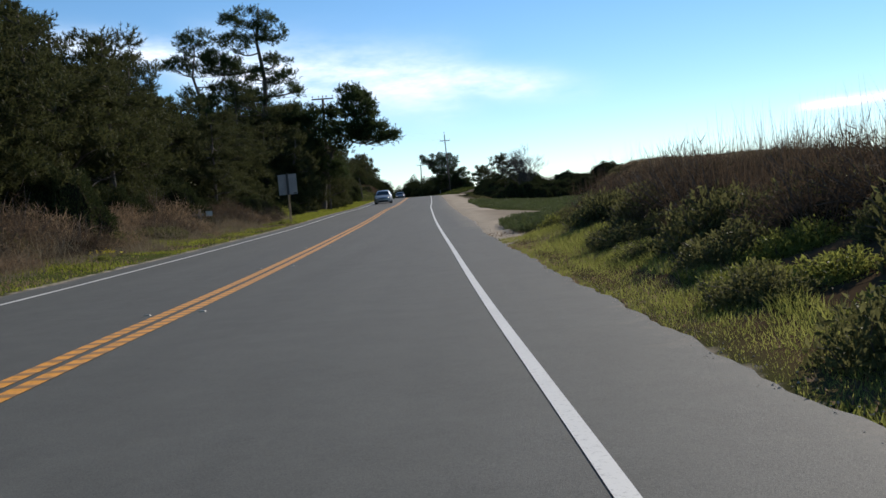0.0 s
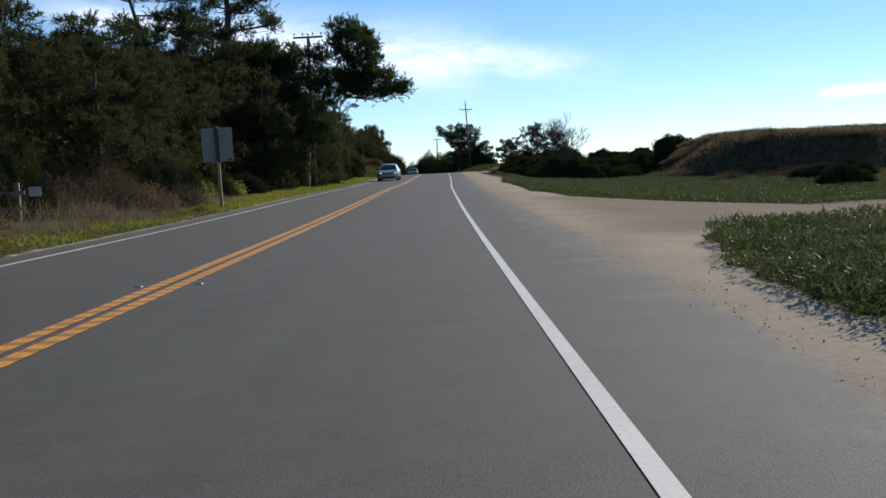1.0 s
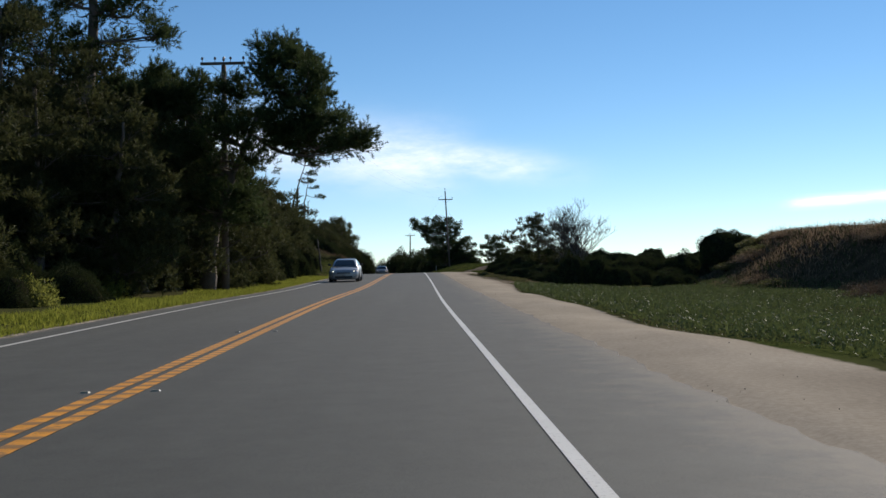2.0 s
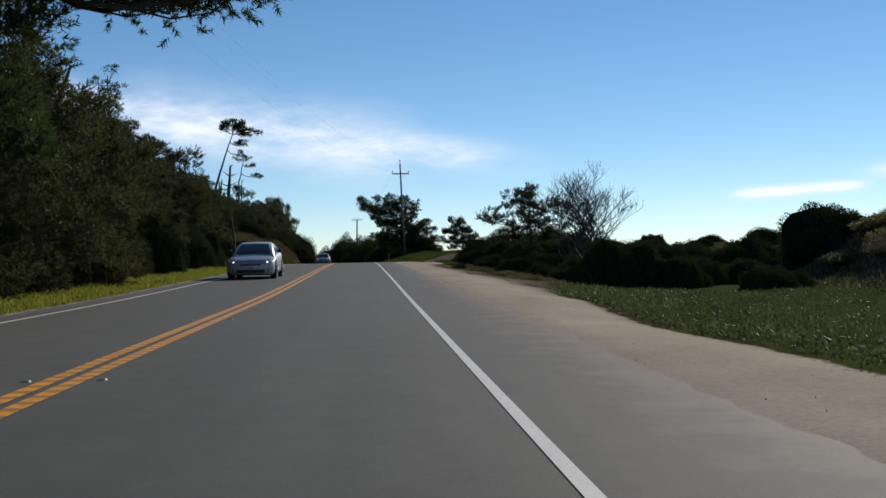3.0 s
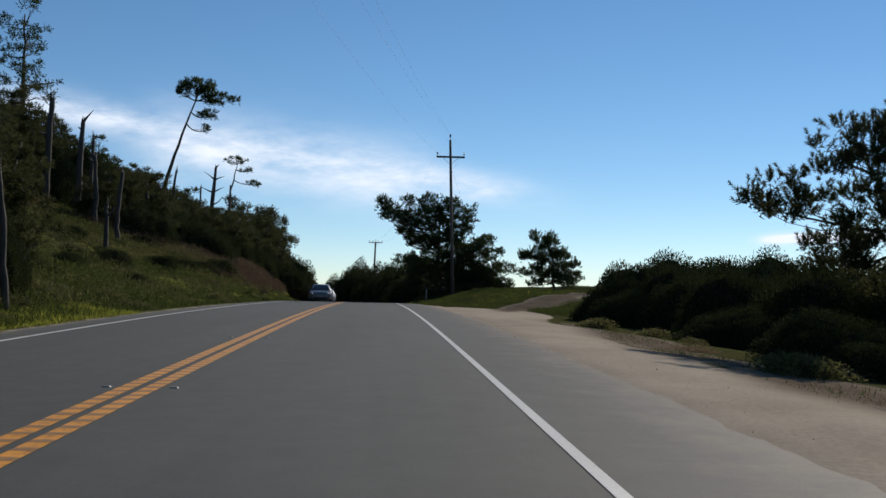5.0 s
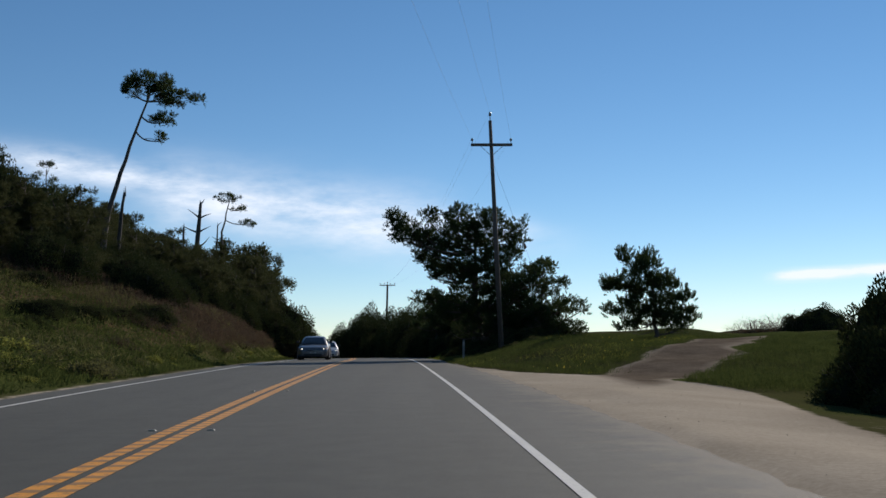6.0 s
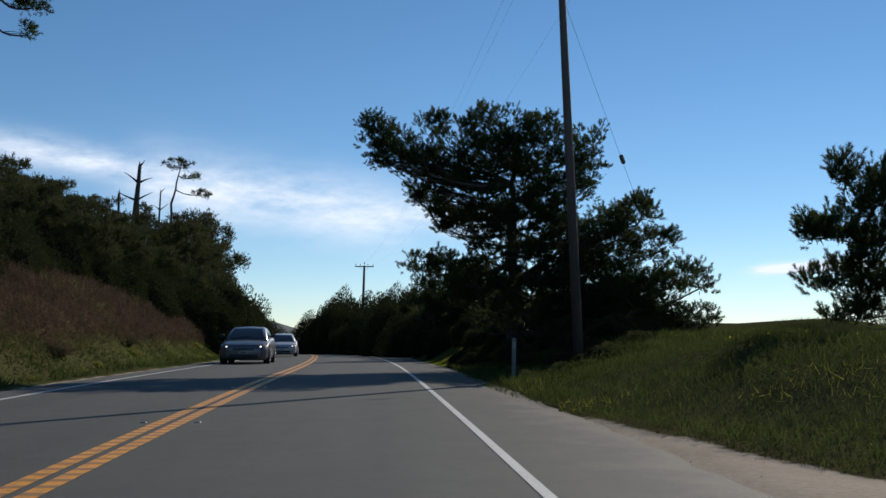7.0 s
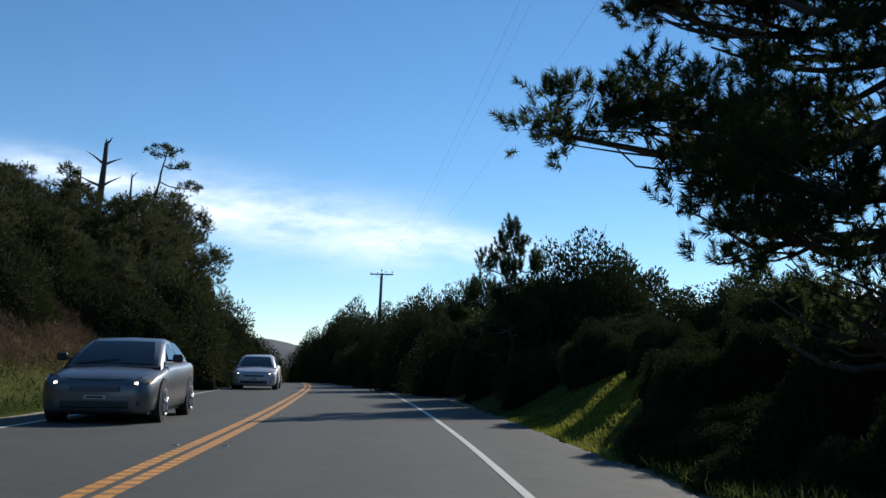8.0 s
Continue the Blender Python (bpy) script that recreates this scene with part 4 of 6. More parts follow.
scatter(HILL_DARK, 60, -30, -12.5, 222, 262, (1.4, 2.5), (.9, 1.5))
scatter(HILL_DARK, 26, -36, -26, 178, 226, (1.6, 2.6), (1.0, 1.6))
for x, y, s, sz in [(-11.2, 236, .62, .62), (-13.4, 232, .7, .6), (-16.0, 233, .8, .7), (-12.3, 242, .8, .9), (-13.2, 251, .9, .95), (-14.5, 260, 1.0, 1.1), (-18, 262, 1.1, 1.2), (-16.5, 275, 1.1, 1.3), (-17.2, 288, 1.0, 1.1)]:
    put(HEDGE[int(x) % 2], x, y, 50 * x, s, .2, sz)
# the knoll's close dark trees
for x, y, k, h in [(-15.7, 213, 4, 4.5), (-17.6, 214, 2, 4.8), (-16.4, 219, 4, 5.0), (-17.9, 221, 0, 5.2), (-14.8, 218, 4, 3.9), (-14.6, 224, 4, 3.7), (-16.0, 225, 2, 4.7), (-13.9, 229, 4, 3.4), (-19.2, 217, 4, 4.6)]:
    put(PINES[k], x, y, 53 * y, h / PINE_H[k], .1)
for x, y, s in [(-12.6, 235, .52), (-12.9, 231, .5), (-13.4, 227, .46), (-12.9, 240, .58), (-14.2, 237, .6), (-14.6, 223, .44)]:
    put(PINES[4], x, y, 71 * y, s, .1)
pine("hill_pine", at(-38, 222), [(0, 0, 0), (.4, 0, 8), (.2, 0, 17)], forest_lobes(17.5, 3.4, 6.5, np.random.RandomState(5), 9, 12),
     "tall pine on the hill with layered open limbs", 33, .34, .36, .08, 22, 7, NEEDLES, .3, (.45, .8), 6, .06)

# right: the brushy bank at the start
scatter(DARK, 16, 5.0, 12, 3, 30, (.6, .9), (.75, 1.05), .2)
scatter(BRAMBLE, 84, lambda y: 1.9 + .35 * smooth(12, 17, y), 4.2, 4, 27, (.2, .42), (.6, 1.2))
scatter(DULL, 56, lambda y: 2.0 + .35 * smooth(12, 17, y), 4.4, 4, 27, (.3, .6), (.7, 1.3))
scatter(DULL, 50, 3.0, 9, 4, 27, (.5, .8), (.9, 1.4))
scatter(BROWN, 22, 3.2, 8.5, 4, 26, (.35, .6), (1.2, 2.0))
scatter(BROWN, 40, 3.4, 9.5, 4, 27, (.4, .72), (.8, 1.2))
scatter(DARK, 8, 4.5, 10, 6, 28, (.45, .75), (.9, 1.3))
scatter(BROWN, 14, 5.0, 11, 6, 32, (.6, .85), (.8, 1.1))
scatter(DARK, 14, 10, 20, 6, 36, (.7, 1.1), (.8, 1.0))
scatter(BROWN, 60, lambda y: 3.6 + .12 * max(0, y - 22), 10.5, 8, 35, (.5, .95), (.8, 1.15))
scatter(DARK, 16, lambda y: 4.2 + .12 * max(0, y - 22), 11, 12, 35, (.5, .8), (.8, 1.1))
scatter(DULL, 16, lambda y: 3.2 + .12 * max(0, y - 22), 7, 20, 34, (.4, .7), (.8, 1.2))
# right: the dune, covered with low brush
for i in range(70):
    a, r = rs.uniform(0, 6.28), rs.uniform(.1, 1.0) ** .6
    put(DULL[rs.randint(3)] if rs.rand() < .5 else TAN[rs.randint(2)], 31.0 + 14.6 * r * np.cos(a), 112 + 19.5 * r * np.sin(a), rs.uniform(0, 360), rs.uniform(.8, 1.5), .35, rs.uniform(.35, .6))
scatter(DARK, 26, 18, 60, 40, 92, (.8, 1.6), (.5, .9))
scatter(BROWN, 20, 18, 60, 30, 90, (.8, 1.4), (.5, .9))
scatter(DARK, 34, 22, 62, 124, 215, (.9, 1.9), (.5, .9))
scatter(BROWN, 9, 15, 22, 84, 96, (.7, 1.2), (.6, .9))
# right: dark shrubs round the bare tree and the shore pine
for x, y, s, sz in [(6.3, 116.6, .75, .95), (8.3, 118.0, .92, 1.75), (9.6, 118.9, .92, 1.8), (11.1, 117.6, 1.05, 1.1), (7.4, 118.5, 1.1, .9), (10.0, 121.0, 1.3, 1.05), (13.6, 113.0, 1.1, .8), (12.6, 120, 1.2, .9), (6.6, 124.0, .8, .8), (15.5, 121, 1.2, .8),
                    (6.0, 129.5, 1.0, .8), (8.4, 131.5, 1.2, .9), (10.8, 130.5, 1.2, .85), (13.2, 132, 1.3, .85), (5.4, 135.5, .9, .8)] + [(7.2, 137, 1.2, .95), (9.8, 138.5, 1.2, .9), (12, 141, 1.3, .9), (6.4, 141, 1.0, .85), (8.6, 145, 1.2, .9),
                    (6.6, 147.0, 1.1, .85), (15, 146, 1.4, 1.0), (18, 138, 1.5, .9), (11.5, 127, 1.4, 1.0), (14, 127, 1.5, 1.0), (17, 126, 1.6, 1.0), (20, 122, 1.7, .9), (16, 132, 1.6, 1.0), (20, 131, 1.8, .9), (24, 128, 1.8, .9)]:
    put(DARK[int(abs(x * 7 + y)) % 3], x, y, 61 * x, s, .2, sz)
for x, y, s, sz in [(7.4, 162.0, 1.45, 1.3), (9.6, 163.5, 1.65, 1.35), (12.2, 164.5, 1.7, 1.3), (14.6, 166, 1.7, 1.25), (6.4, 158.5, 1.1, 1.0), (8.4, 156.5, 1.4, 1.15), (10.8, 158, 1.6, 1.2), (6.6, 160.6, 1.2, 1.2), (9.0, 160.0, 1.5, 1.25), (8.8, 152.5, 1.5, 1.25), (11.0, 153.5, 1.7, 1.3), (13.4, 152, 1.8, 1.3), (9.6, 148.5, 1.6, 1.2), (12.2, 147.5, 1.7, 1.3)]:
    put(DARK[int(abs(x * 5 + y)) % 3], x, y, 61 * x, s, .2, sz)
scatter(TAN, 8, lambda y: veg_edge(y) + 1.2, lambda y: veg_edge(y) + 3.0, 108, 150, (.3, .5), (.4, .7))
scatter(DULL, 26, lambda y: veg_edge(y) + 1.4, lambda y: veg_edge(y) + 3.2, 108, 156, (.3, .7), (.5, .8))
# right: the thick hedge behind the big pine
for x, y, s, sz in [(5.0, 200.5, .55, .45), (4.9, 204.5, .60, .36), (2.4, 211.0, .70, .50), (4.4, 212.5, .9, .62), (1.7, 215.0, .92, 1.08), (3.4, 216.5, .90, .98), (5.2, 213.5, .72, 1.0), (.5, 219.5, .85, .95), (2.3, 222.5, 1.0, .85), (-.6, 226.0, .9, .85),
                    (1.6, 229, 1.0, .9), (-1.8, 233, .9, 1.2), (.6, 237, 1.0, 1.25), (-3.0, 241, .9, 1.2)] + [(-1.0, 246, 1.0, 1.41), (-4.6, 250, .8, 1.20), (-5.6, 257, .75, 1.04), (-3, 256, 1.0, 1.28), (-5.2, 262, 1.0, 1.28), (-6.6, 268, 1.05, 1.41), (-4.4, 270, 1.2, 1.41), (-7.8, 276, 1.1, 1.47), (-6, 281, 1.3, 1.54), (-9.2, 285, 1.1, 1.54), (-10.6, 293, 1.1, 1.41), (-12.5, 302, 1.1, 1.28), (-2, 264, 1.2, 1.28), (0, 252, 1.2, 1.22)]:
    put(HEDGE[int(abs(x * 9 + y)) % 2], x, y, 77 * x + y, s, .25, sz)
for x, y, s, sz in [(2.3, 198.6, .8, 1.3), (3.4, 197.0, .9, 1.25), (4.8, 198.2, 1.0, 1.3), (1.25, 198.0, .62, 1.2), (.25, 199.9, .48, .9), (.6, 198.7, .5, 1.0), (.9, 200.9, .55, 1.0), (1.35, 196.2, .55, 1.2), (1.7, 200.6, .62, 1.0), (2.6, 202.4, .8, 1.0), (1.5, 203.6, .5, .9), (1.9, 206.0, .7, 1.0), (1.2, 208.6, .7, 1.1), (.3, 211.4, .7, 1.2), (3.8, 205.5, 1.0, 1.0)]:
    put(DARK[int(abs(x * 11 + y)) % 3], x, y, 61 * x, s, .15, sz)
pine("young_pine", at(-.2, 213.8), [(0, 0, 0), (0, 0, 2.2), (0, 0, 4.3)],
     [(0, 0, 4.1, .12, .12, .2, 4), (-.22, 0, 3.7, .16, .2, .2, 4), (.25, 0, 3.65, .16, .2, .2, 4), (-.55, 0, 3.3, .2, .25, .2, 5), (.6, 0, 3.25, .2, .25, .2, 5), (0, 0, 3.2, .3, .3, .3, 8), (-.95, 0, 2.6, .25, .3, .2, 6), (.9, 0, 2.7, .25, .3, .2, 6), (0, 0, 2.6, .7, .6, .3, 14),
      (-1.3, 0, 2.0, .3, .3, .2, 7), (-.5, 0, 2.0, .8, .7, .3, 14), (.5, 0, 2.0, .8, .7, .3, 14), (0, 0, 1.3, 1.3, 1.0, .4, 20)],
     "young pine standing above the hedge", 18, .07, .28, .010, 6, 110, NEEDLES, 2.4, (.12, .28), 0, .018, flat=1.1, reach=.09, fill=20)
put(DARK[0], 22, 236, 10, 2.4, .3, .36)
# low dark shrubs and weeds round the foot of the utility pole
for x, y, s, sz in [(2.3, 190.8, .5, .7), (3.3, 191.8, .6, .8), (1.0, 191.2, .4, .8), (4.3, 192.8, .7, .8), (2.7, 193.8, .75, .95), (1.2, 193.6, .55, .95), (5.3, 194.2, .7, .8), (1.6, 195.0, .55, 1.0), (3.6, 195.2, .8, .9)]:
    put(DARK[int(x * 7) % 3], x, y, 61 * x, s, .12, sz)
for x, y, s, sz in [(.05, 197.2, .36, .8), (.35, 198.4, .40, .85), (.0, 199.2, .30, .8), (.4, 200.4, .42, .8), (.7, 196.3, .42, .8), (.9, 201.8, .5, .9), (1.3, 187.3, .32, .6), (2.2, 187.9, .42, .6), (1.0, 185.6, .26, .6), (1.6, 189.4, .40, .7)]:
    put(DARK[int(abs(x * 13 + y)) % 3], x, y, 61 * y, s, .08, sz)
for x, y, s in [(.5, 188.4, .28), (1.3, 188.2, .3), (2.6, 189.3, .36), (.5, 190.0, .3), (3.6, 190.2, .34), (.1, 192.2, .3), (.3, 194.6, .34)]:
    put(DULL[int(x * 9) % 3], x, y, 50 * y, s, .05, .9)
for x, y, s in [(21.5, 213, 1.5), (24.0, 214, 1.8), (27.0, 215, 1.9), (30.5, 216, 1.9)]:
    put(BROWN[int(x) % 3], x, y, 40 * x, s, .2, .85)


# ---- bare and dead trees ----
def bare_tree(name, m, height, spread, label, seed, mat, thick=.11, depth=5, kids=(2, 4)):
    """A leafless tree: branches that fork again and again, each thinner and shorter."""
    rnd = np.random.RandomState(seed)
    root = thing(name, m, label, "tree")
    stem, twig = Geo(), Geo()

    def grow(p, d, length, r, level):
        n = 5
        pts = [p]
        for _ in range(n - 1):
            d = unit(d + rnd.normal(size=3) * .10 + (0, 0, .05))
            pts.append(pts[-1] + d * length / (n - 1))
        (stem if level < 2 else twig).tube(pts, np.linspace(r, r * .62, n), 6 if level < 2 else 4, False)
        if level >= depth:
            return
        for _ in range(rnd.randint(*kids) + (1 if level in (0, 1) else 0)):
            side = unit(rnd.normal(size=3) * (spread, spread, .5) + (0, 0, .15))
            k = rnd.randint(2, n)
            grow(pts[k], unit(d * .8 + side * .75 + (0, 0, .16)), length * rnd.uniform(.62, .85), max(r * rnd.uniform(.42, .6), .007), level + 1)
    for _ in range(4):
        a = rnd.uniform(0, 6.28)
        grow(np.zeros(3), unit(np.array([np.cos(a) * .5, np.sin(a) * .5, 1.0])), height * .30, thick, 1)
    grow(np.zeros(3), np.array([0, 0, 1.0]), height * .33, thick * 1.2, 0)
    part("trunk", stem, mat, root, "", True)
    tagged(part("branchwork", twig, mat, root), kind="stuff")
    return root


TWIG = surface("bare_bark", (.042, .035, .03), (.10, .085, .072), 5, 40, .9, 0, .4)
bare_tree("bare_tree", at(10.6, 132.5) @ Matrix.Diagonal((1.14, 1.1, 1.02, 1)), 6.9, 1.9, "leafless spreading grey tree rising from dark shrubs", 5, TWIG, .08, 5, (3, 5))
bare_tree("bare_bush", at(11.0, 142.0), 4.6, .5, "thin leafless upright stems beside the shore pine", 8, TWIG, .04, 4, (2, 3))


def snag(name, m, points, r0, r1, stubs, label, seed):
    """A dead standing trunk with a broken top and a few stubs."""
    rnd = np.random.RandomState(seed)
    root = thing(name, m, label, "dead tree")
    p = np.asarray(points, float)
    f = np.linspace(0, 1, 10)
    line = np.stack([np.interp(f, np.linspace(0, 1, len(p)), p[:, k]) for k in range(3)], 1)
    line[1:] += rnd.normal(size=(9, 3)) * (.025, .025, 0)
    g = Geo().tube(line, np.linspace(r0, r1, 10) * rnd.uniform(.9, 1.1, 10), 8)
    tip = line[-1]
    for a in rnd.uniform(0, 6.28, 4):
        e = tip + np.array([np.cos(a), np.sin(a), 0]) * r1 * .6
        g.tube([e - (0, 0, .2), e + (0, 0, rnd.uniform(.1, .6))], [r1 * .5, r1 * .1], 5)
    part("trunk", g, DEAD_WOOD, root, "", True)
    for k, a, length, lift in stubs:
        q = line[k]
        e = q + np.array([np.cos(a) * length, np.sin(a) * .4 * length, lift])
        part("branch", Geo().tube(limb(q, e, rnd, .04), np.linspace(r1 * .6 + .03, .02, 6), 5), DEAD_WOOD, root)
    return root


snag("dead_tree", at(-26.3, 194.5), [(0, 0, 0), (.1, 0, 4.4), (.2, 0, 7.35)], .25, .19, [(5, 3.0, .7, .3)], "tall broken grey dead trunk on the hillside", 1)
snag("dead_tree", at(-24.1, 194.5), [(0, 0, 0), (.1, 0, 4), (.2, 0, 6.4)], .27, .15, [(9, .3, .7, .9), (8, 2.6, .4, .2)], "broken dead trunk with a forked splintered top", 2)
snag("dead_tree", at(-23.4, 195.5), [(0, 0, 0), (-.1, 0, 3.4), (0, 0, 5.7)], .18, .11, [], "short broken dead trunk on the hillside", 3)
snag("dead_tree", at(-20.4, 199), [(0, 0, 0), (.1, 0, 2), (0, 0, 3.6)], .17, .11, [], "low dead trunk among hillside brush", 4)
snag("dead_tree", at(-21.6, 214), [(0, 0, 0), (0, 0, 3), (.3, 0, 6.4)], .18, .10, [], "thin dead trunk beside the lone pine", 5)
snag("dead_tree", at(-29.8, 280), [(0, 0, 0), (.4, 0, 8), (1.0, 0, 22.3 - float(ground_z(-29.8, 280)))], .58, .19, [(6, .2, 1.6, 1.4), (7, 2.9, 2.2, 1.0), (8, 3.2, 1.6, 1.2), (8, .1, 1.5, .6), (7, .3, 1.7, .9), (5, 3.0, 1.4, .8), (9, .3, .5, .6)], "tall dead tree with bare broken branches", 6)
snag("dead_tree", at(-27.2, 281), [(0, 0, 0), (.2, 0, 6), (.5, 0, 19.5 - float(ground_z(-27.2, 281)))], .22, .08, [(6, .2, 1.3, .9), (7, 2.9, 1.2, .6), (8, .2, .9, .7), (5, .1, 1.6, .3), (8, 3.0, .7, .5), (9, .4, .5, .5)], "thin dead tree with short bare branches", 7)
snag("dead_tree", at(-31.0, 280), [(0, 0, 0), (0, 0, 5), (.1, 0, 19.2 - float(ground_z(-31.0, 280)))], .20, .14, [], "straight dead trunk among the hill pines", 8)
snag("dead_tree", at(-10.6, 143.6), [(0, 0, 0), (-.1, 0, 1.6), (-.3, .1, 3.1)], .10, .05, [(6, 2.8, .5, .4)], "thin pale dead trunk at the foot of the slope", 9)
snag("dead_tree", at(-17.5, 177.3), [(0, 0, 0), (.05, 0, 1.2), (0, 0, 2.5)], .16, .09, [(7, .5, .4, .5)], "low dead trunk on the mossy slope", 10)
snag("dead_tree", at(-18.6, 184.0), [(0, 0, 0), (0, 0, 2), (.2, 0, 4.2)], .17, .10, [], "dark dead trunk at the edge of the hill pines", 11)
snag("dead_tree", at(-21.2, 188.5), [(0, 0, 0), (0, 0, 2), (-.1, 0, 4.6)], .2, .12, [(8, 2.9, .5, .4)], "dark dead trunk at the edge of the hill pines", 12)


# ---- grass, ice plant and flowers ----
def field(name, n, xa, xb, ya, yb, height, width, mat, label, seed, lean=.35, keep=None, lift=0.0, tall=None, mat_depth=0.0):
    """Uncounted blades that stand on the ground between two lines."""
    rnd = np.random.RandomState(seed)
    y = rnd.uniform(ya, yb, n)
    lo, hi = (f(y) if callable(f) else np.full(n, f) for f in (xa, xb))
    x = lo + (hi - lo) * rnd.uniform(0, 1, n)
    if keep is not None:
        k = keep(x, y, rnd)
        x, y = x[k], y[k]
    p = np.c_[x, y, ground_z(x, y) - .02 + lift]
    if mat_depth:
        p[:, 2] += mat_depth * rnd.uniform(0, 1, len(p)) ** .6 * (1 + .35 * wobble(x, y, .45, seed) + .2 * wobble(x, y, .17, seed + 2))
    d = unit(rnd.normal(size=p.shape) * lean + (0, 0, 1))
    h = height * rnd.uniform(.45, 1.25, len(p)) * (1 + .4 * wobble(x, y, .9, seed))
    if tall is not None:
        h = h * tall(x, y)
    ob = new(name, Geo().tris(blades(p, d, h, width * rnd.uniform(.6, 1.3, len(p)), rnd)).mesh(name, mat))
    return tagged(ob, label, "plants", "", "stuff")


def ragged(a, b, s=2.0, seed=1):
    return lambda x, y, rnd: wobble(x, y, s, seed) + rnd.normal(size=len(x)) * .35 > rnd.uniform(a, b, len(x))


field("green_grass", 100000, lambda y: pave_left(y) - 3.3, lambda y: pave_left(y) - .35, 4, 62, .11, .036, GRASS, "short bright green grass along the road's verge", 1, .9, ragged(-.5, .9, 1.3, 3))
field("green_grass", 60000, lambda y: pave_left(y) - 2.4, lambda y: pave_left(y) - .3, 62, 150, .16, .03, GRASS, "short bright green grass along the road's verge", 2, .6, ragged(-1.2, .2, 1.8, 4))
field("dry_litter", 30000, lambda y: pave_left(y) - 3.6, lambda y: pave_left(y) - .5, 4, 66, .10, .028, LEAVES_TAN, "brown dead leaves and litter on the verge", 31, 1.3, ragged(-.9, .3, 1.3, 8))
field("dry_stems", 18000, -14.0, -9.8, 4, 66, .8, .010, DRY_GRASS, "pale thin dry stems tangled in the brush", 32, .55, ragged(-.6, .8, 2.2, 9), .25)
field("green_weeds", 36000, lambda y: pave_left(y) - 2.4, lambda y: pave_left(y) - .6, 140, 245, .2, .04, GRASS_DULL, "low green weeds at the foot of the bank", 3, .7, ragged(-1.0, .5, 1.4, 5))
field("dry_grass", 44000, lambda y: pave_left(y) - 5.0, lambda y: pave_left(y) - 1.6, 4, 70, .34, .014, DRY_GRASS, "pale dry grass in front of the brush", 4, .5, ragged(-.6, .8, 1.2, 6))
field("dune_brush", 80000, 14, 48, 90, 134, .30, .035, LEAVES_TAN, "low dark brush covering the dune", 22, .5, lambda x, y, rnd: dune_ring(x, y) < 1.04)
field("dune_brush", 30000, 14, 48, 90, 134, .40, .05, LEAVES, "low dark green brush covering the dune", 23, .6, lambda x, y, rnd: dune_ring(x, y) < 1.04)
field("bank_brush", 210000, lambda y: pave_left(y) - 13, lambda y: pave_left(y) - 1.9, 184, 238, .26, .018, LEAVES_BROWN, "low reddish-brown dry brush covering the cut bank", 5, .9, lambda x, y, rnd: y > 189 + 2.2 * wobble(x, y, 2.0, 6) + rnd.normal(size=len(x)) * 1.5, 0, None, .55)
field("bank_brush", 34000, lambda y: pave_left(y) - 7, lambda y: pave_left(y) - 1.7, 186, 240, .24, .022, LEAVES_OLIVE, "dull olive brush on the lower bank", 36, .9, ragged(-.4, .9, 2.4, 6), 0, None, .5)
field("hill_moss", 120000, lambda y: pave_left(y) - 15, lambda y: pave_left(y) - 1.6, 140, 193, .17, .030, GRASS_DULL, "low mossy green and dull growth on the open slope", 37, 1.0, ragged(-1.4, .6, 1.7, 5), 0, None, .3)
field("hill_moss", 60000, lambda y: pave_left(y) - 15, lambda y: pave_left(y) - 1.6, 140, 193, .2, .026, LEAVES_OLIVE, "dull olive brush on the open slope", 38, 1.0, ragged(-.5, .9, 1.5, 8), 0, None, .35)
field("hill_grass", 22000, -26, lambda y: pave_left(y) - 2.5, 142, 200, .3, .05, GRASS_DULL, "rough green growth on the hillside", 6, .6, ragged(-.9, .6, 2.5, 7))
field("green_grass", 60000, lambda y: pave_right(y) + .06, lambda y: 2.3 + .6 * smooth(12, 17, y), 2.5, 24.5, .13, .012, GRASS_MID, "green roadside grass at the foot of the brush", 7, .6, ragged(-1.8, -.1, .9, 4), 0, lambda x, y: .35 + .65 * smooth(.1, 1.3, x - pave_right(y)))
field("dry_grass", 26000, lambda y: pave_right(y) + .04, lambda y: 2.4 + .8 * smooth(12, 17, y), 2.5, 25, .14, .009, DRY_GRASS, "pale dry grass mixed into the roadside grass", 33, .6, ragged(-.6, .8, 1.1, 5), 0, lambda x, y: .4 + .6 * smooth(.1, 1.3, x - pave_right(y)))
field("dead_leaves", 9000, lambda y: pave_right(y) - .04, lambda y: pave_right(y) + .9, 2.5, 30, .045, .03, LEAVES_TAN, "curled dead leaves along the pavement's edge", 34, 2.5, ragged(-.8, .6, .7, 6), .01)
field("brush_twigs", 4500, 3.4, 10, 5, 30, .75, .008, LEAVES_BROWN, "thin brown twigs tangled in the brush", 35, .22, None, .5)
field("dry_stalks", 1300, 5.0, 12, 5, 32, .7, .010, DRY_GRASS, "tall thin dry stalks above the brush", 8, .12, None, .9)
field("ice_plant", 190000, lambda y: veg_edge(y) + .02, 11.5, 24.0, 43.0, .085, .022, ICE, "mat of fleshy green ice plant at the turnout", 9, 1.1,
      lambda x, y, rnd: (y < 38.3 + .30 * (x - 1.8) - 2.4 * np.exp(-(x - 1.4) / .6) + .3 * wobble(x, y, .6)) & (x > 1.25 + .2 * wobble(x, y, .8, 3) + 2.5 * (y < 26)), .0, None, .20)
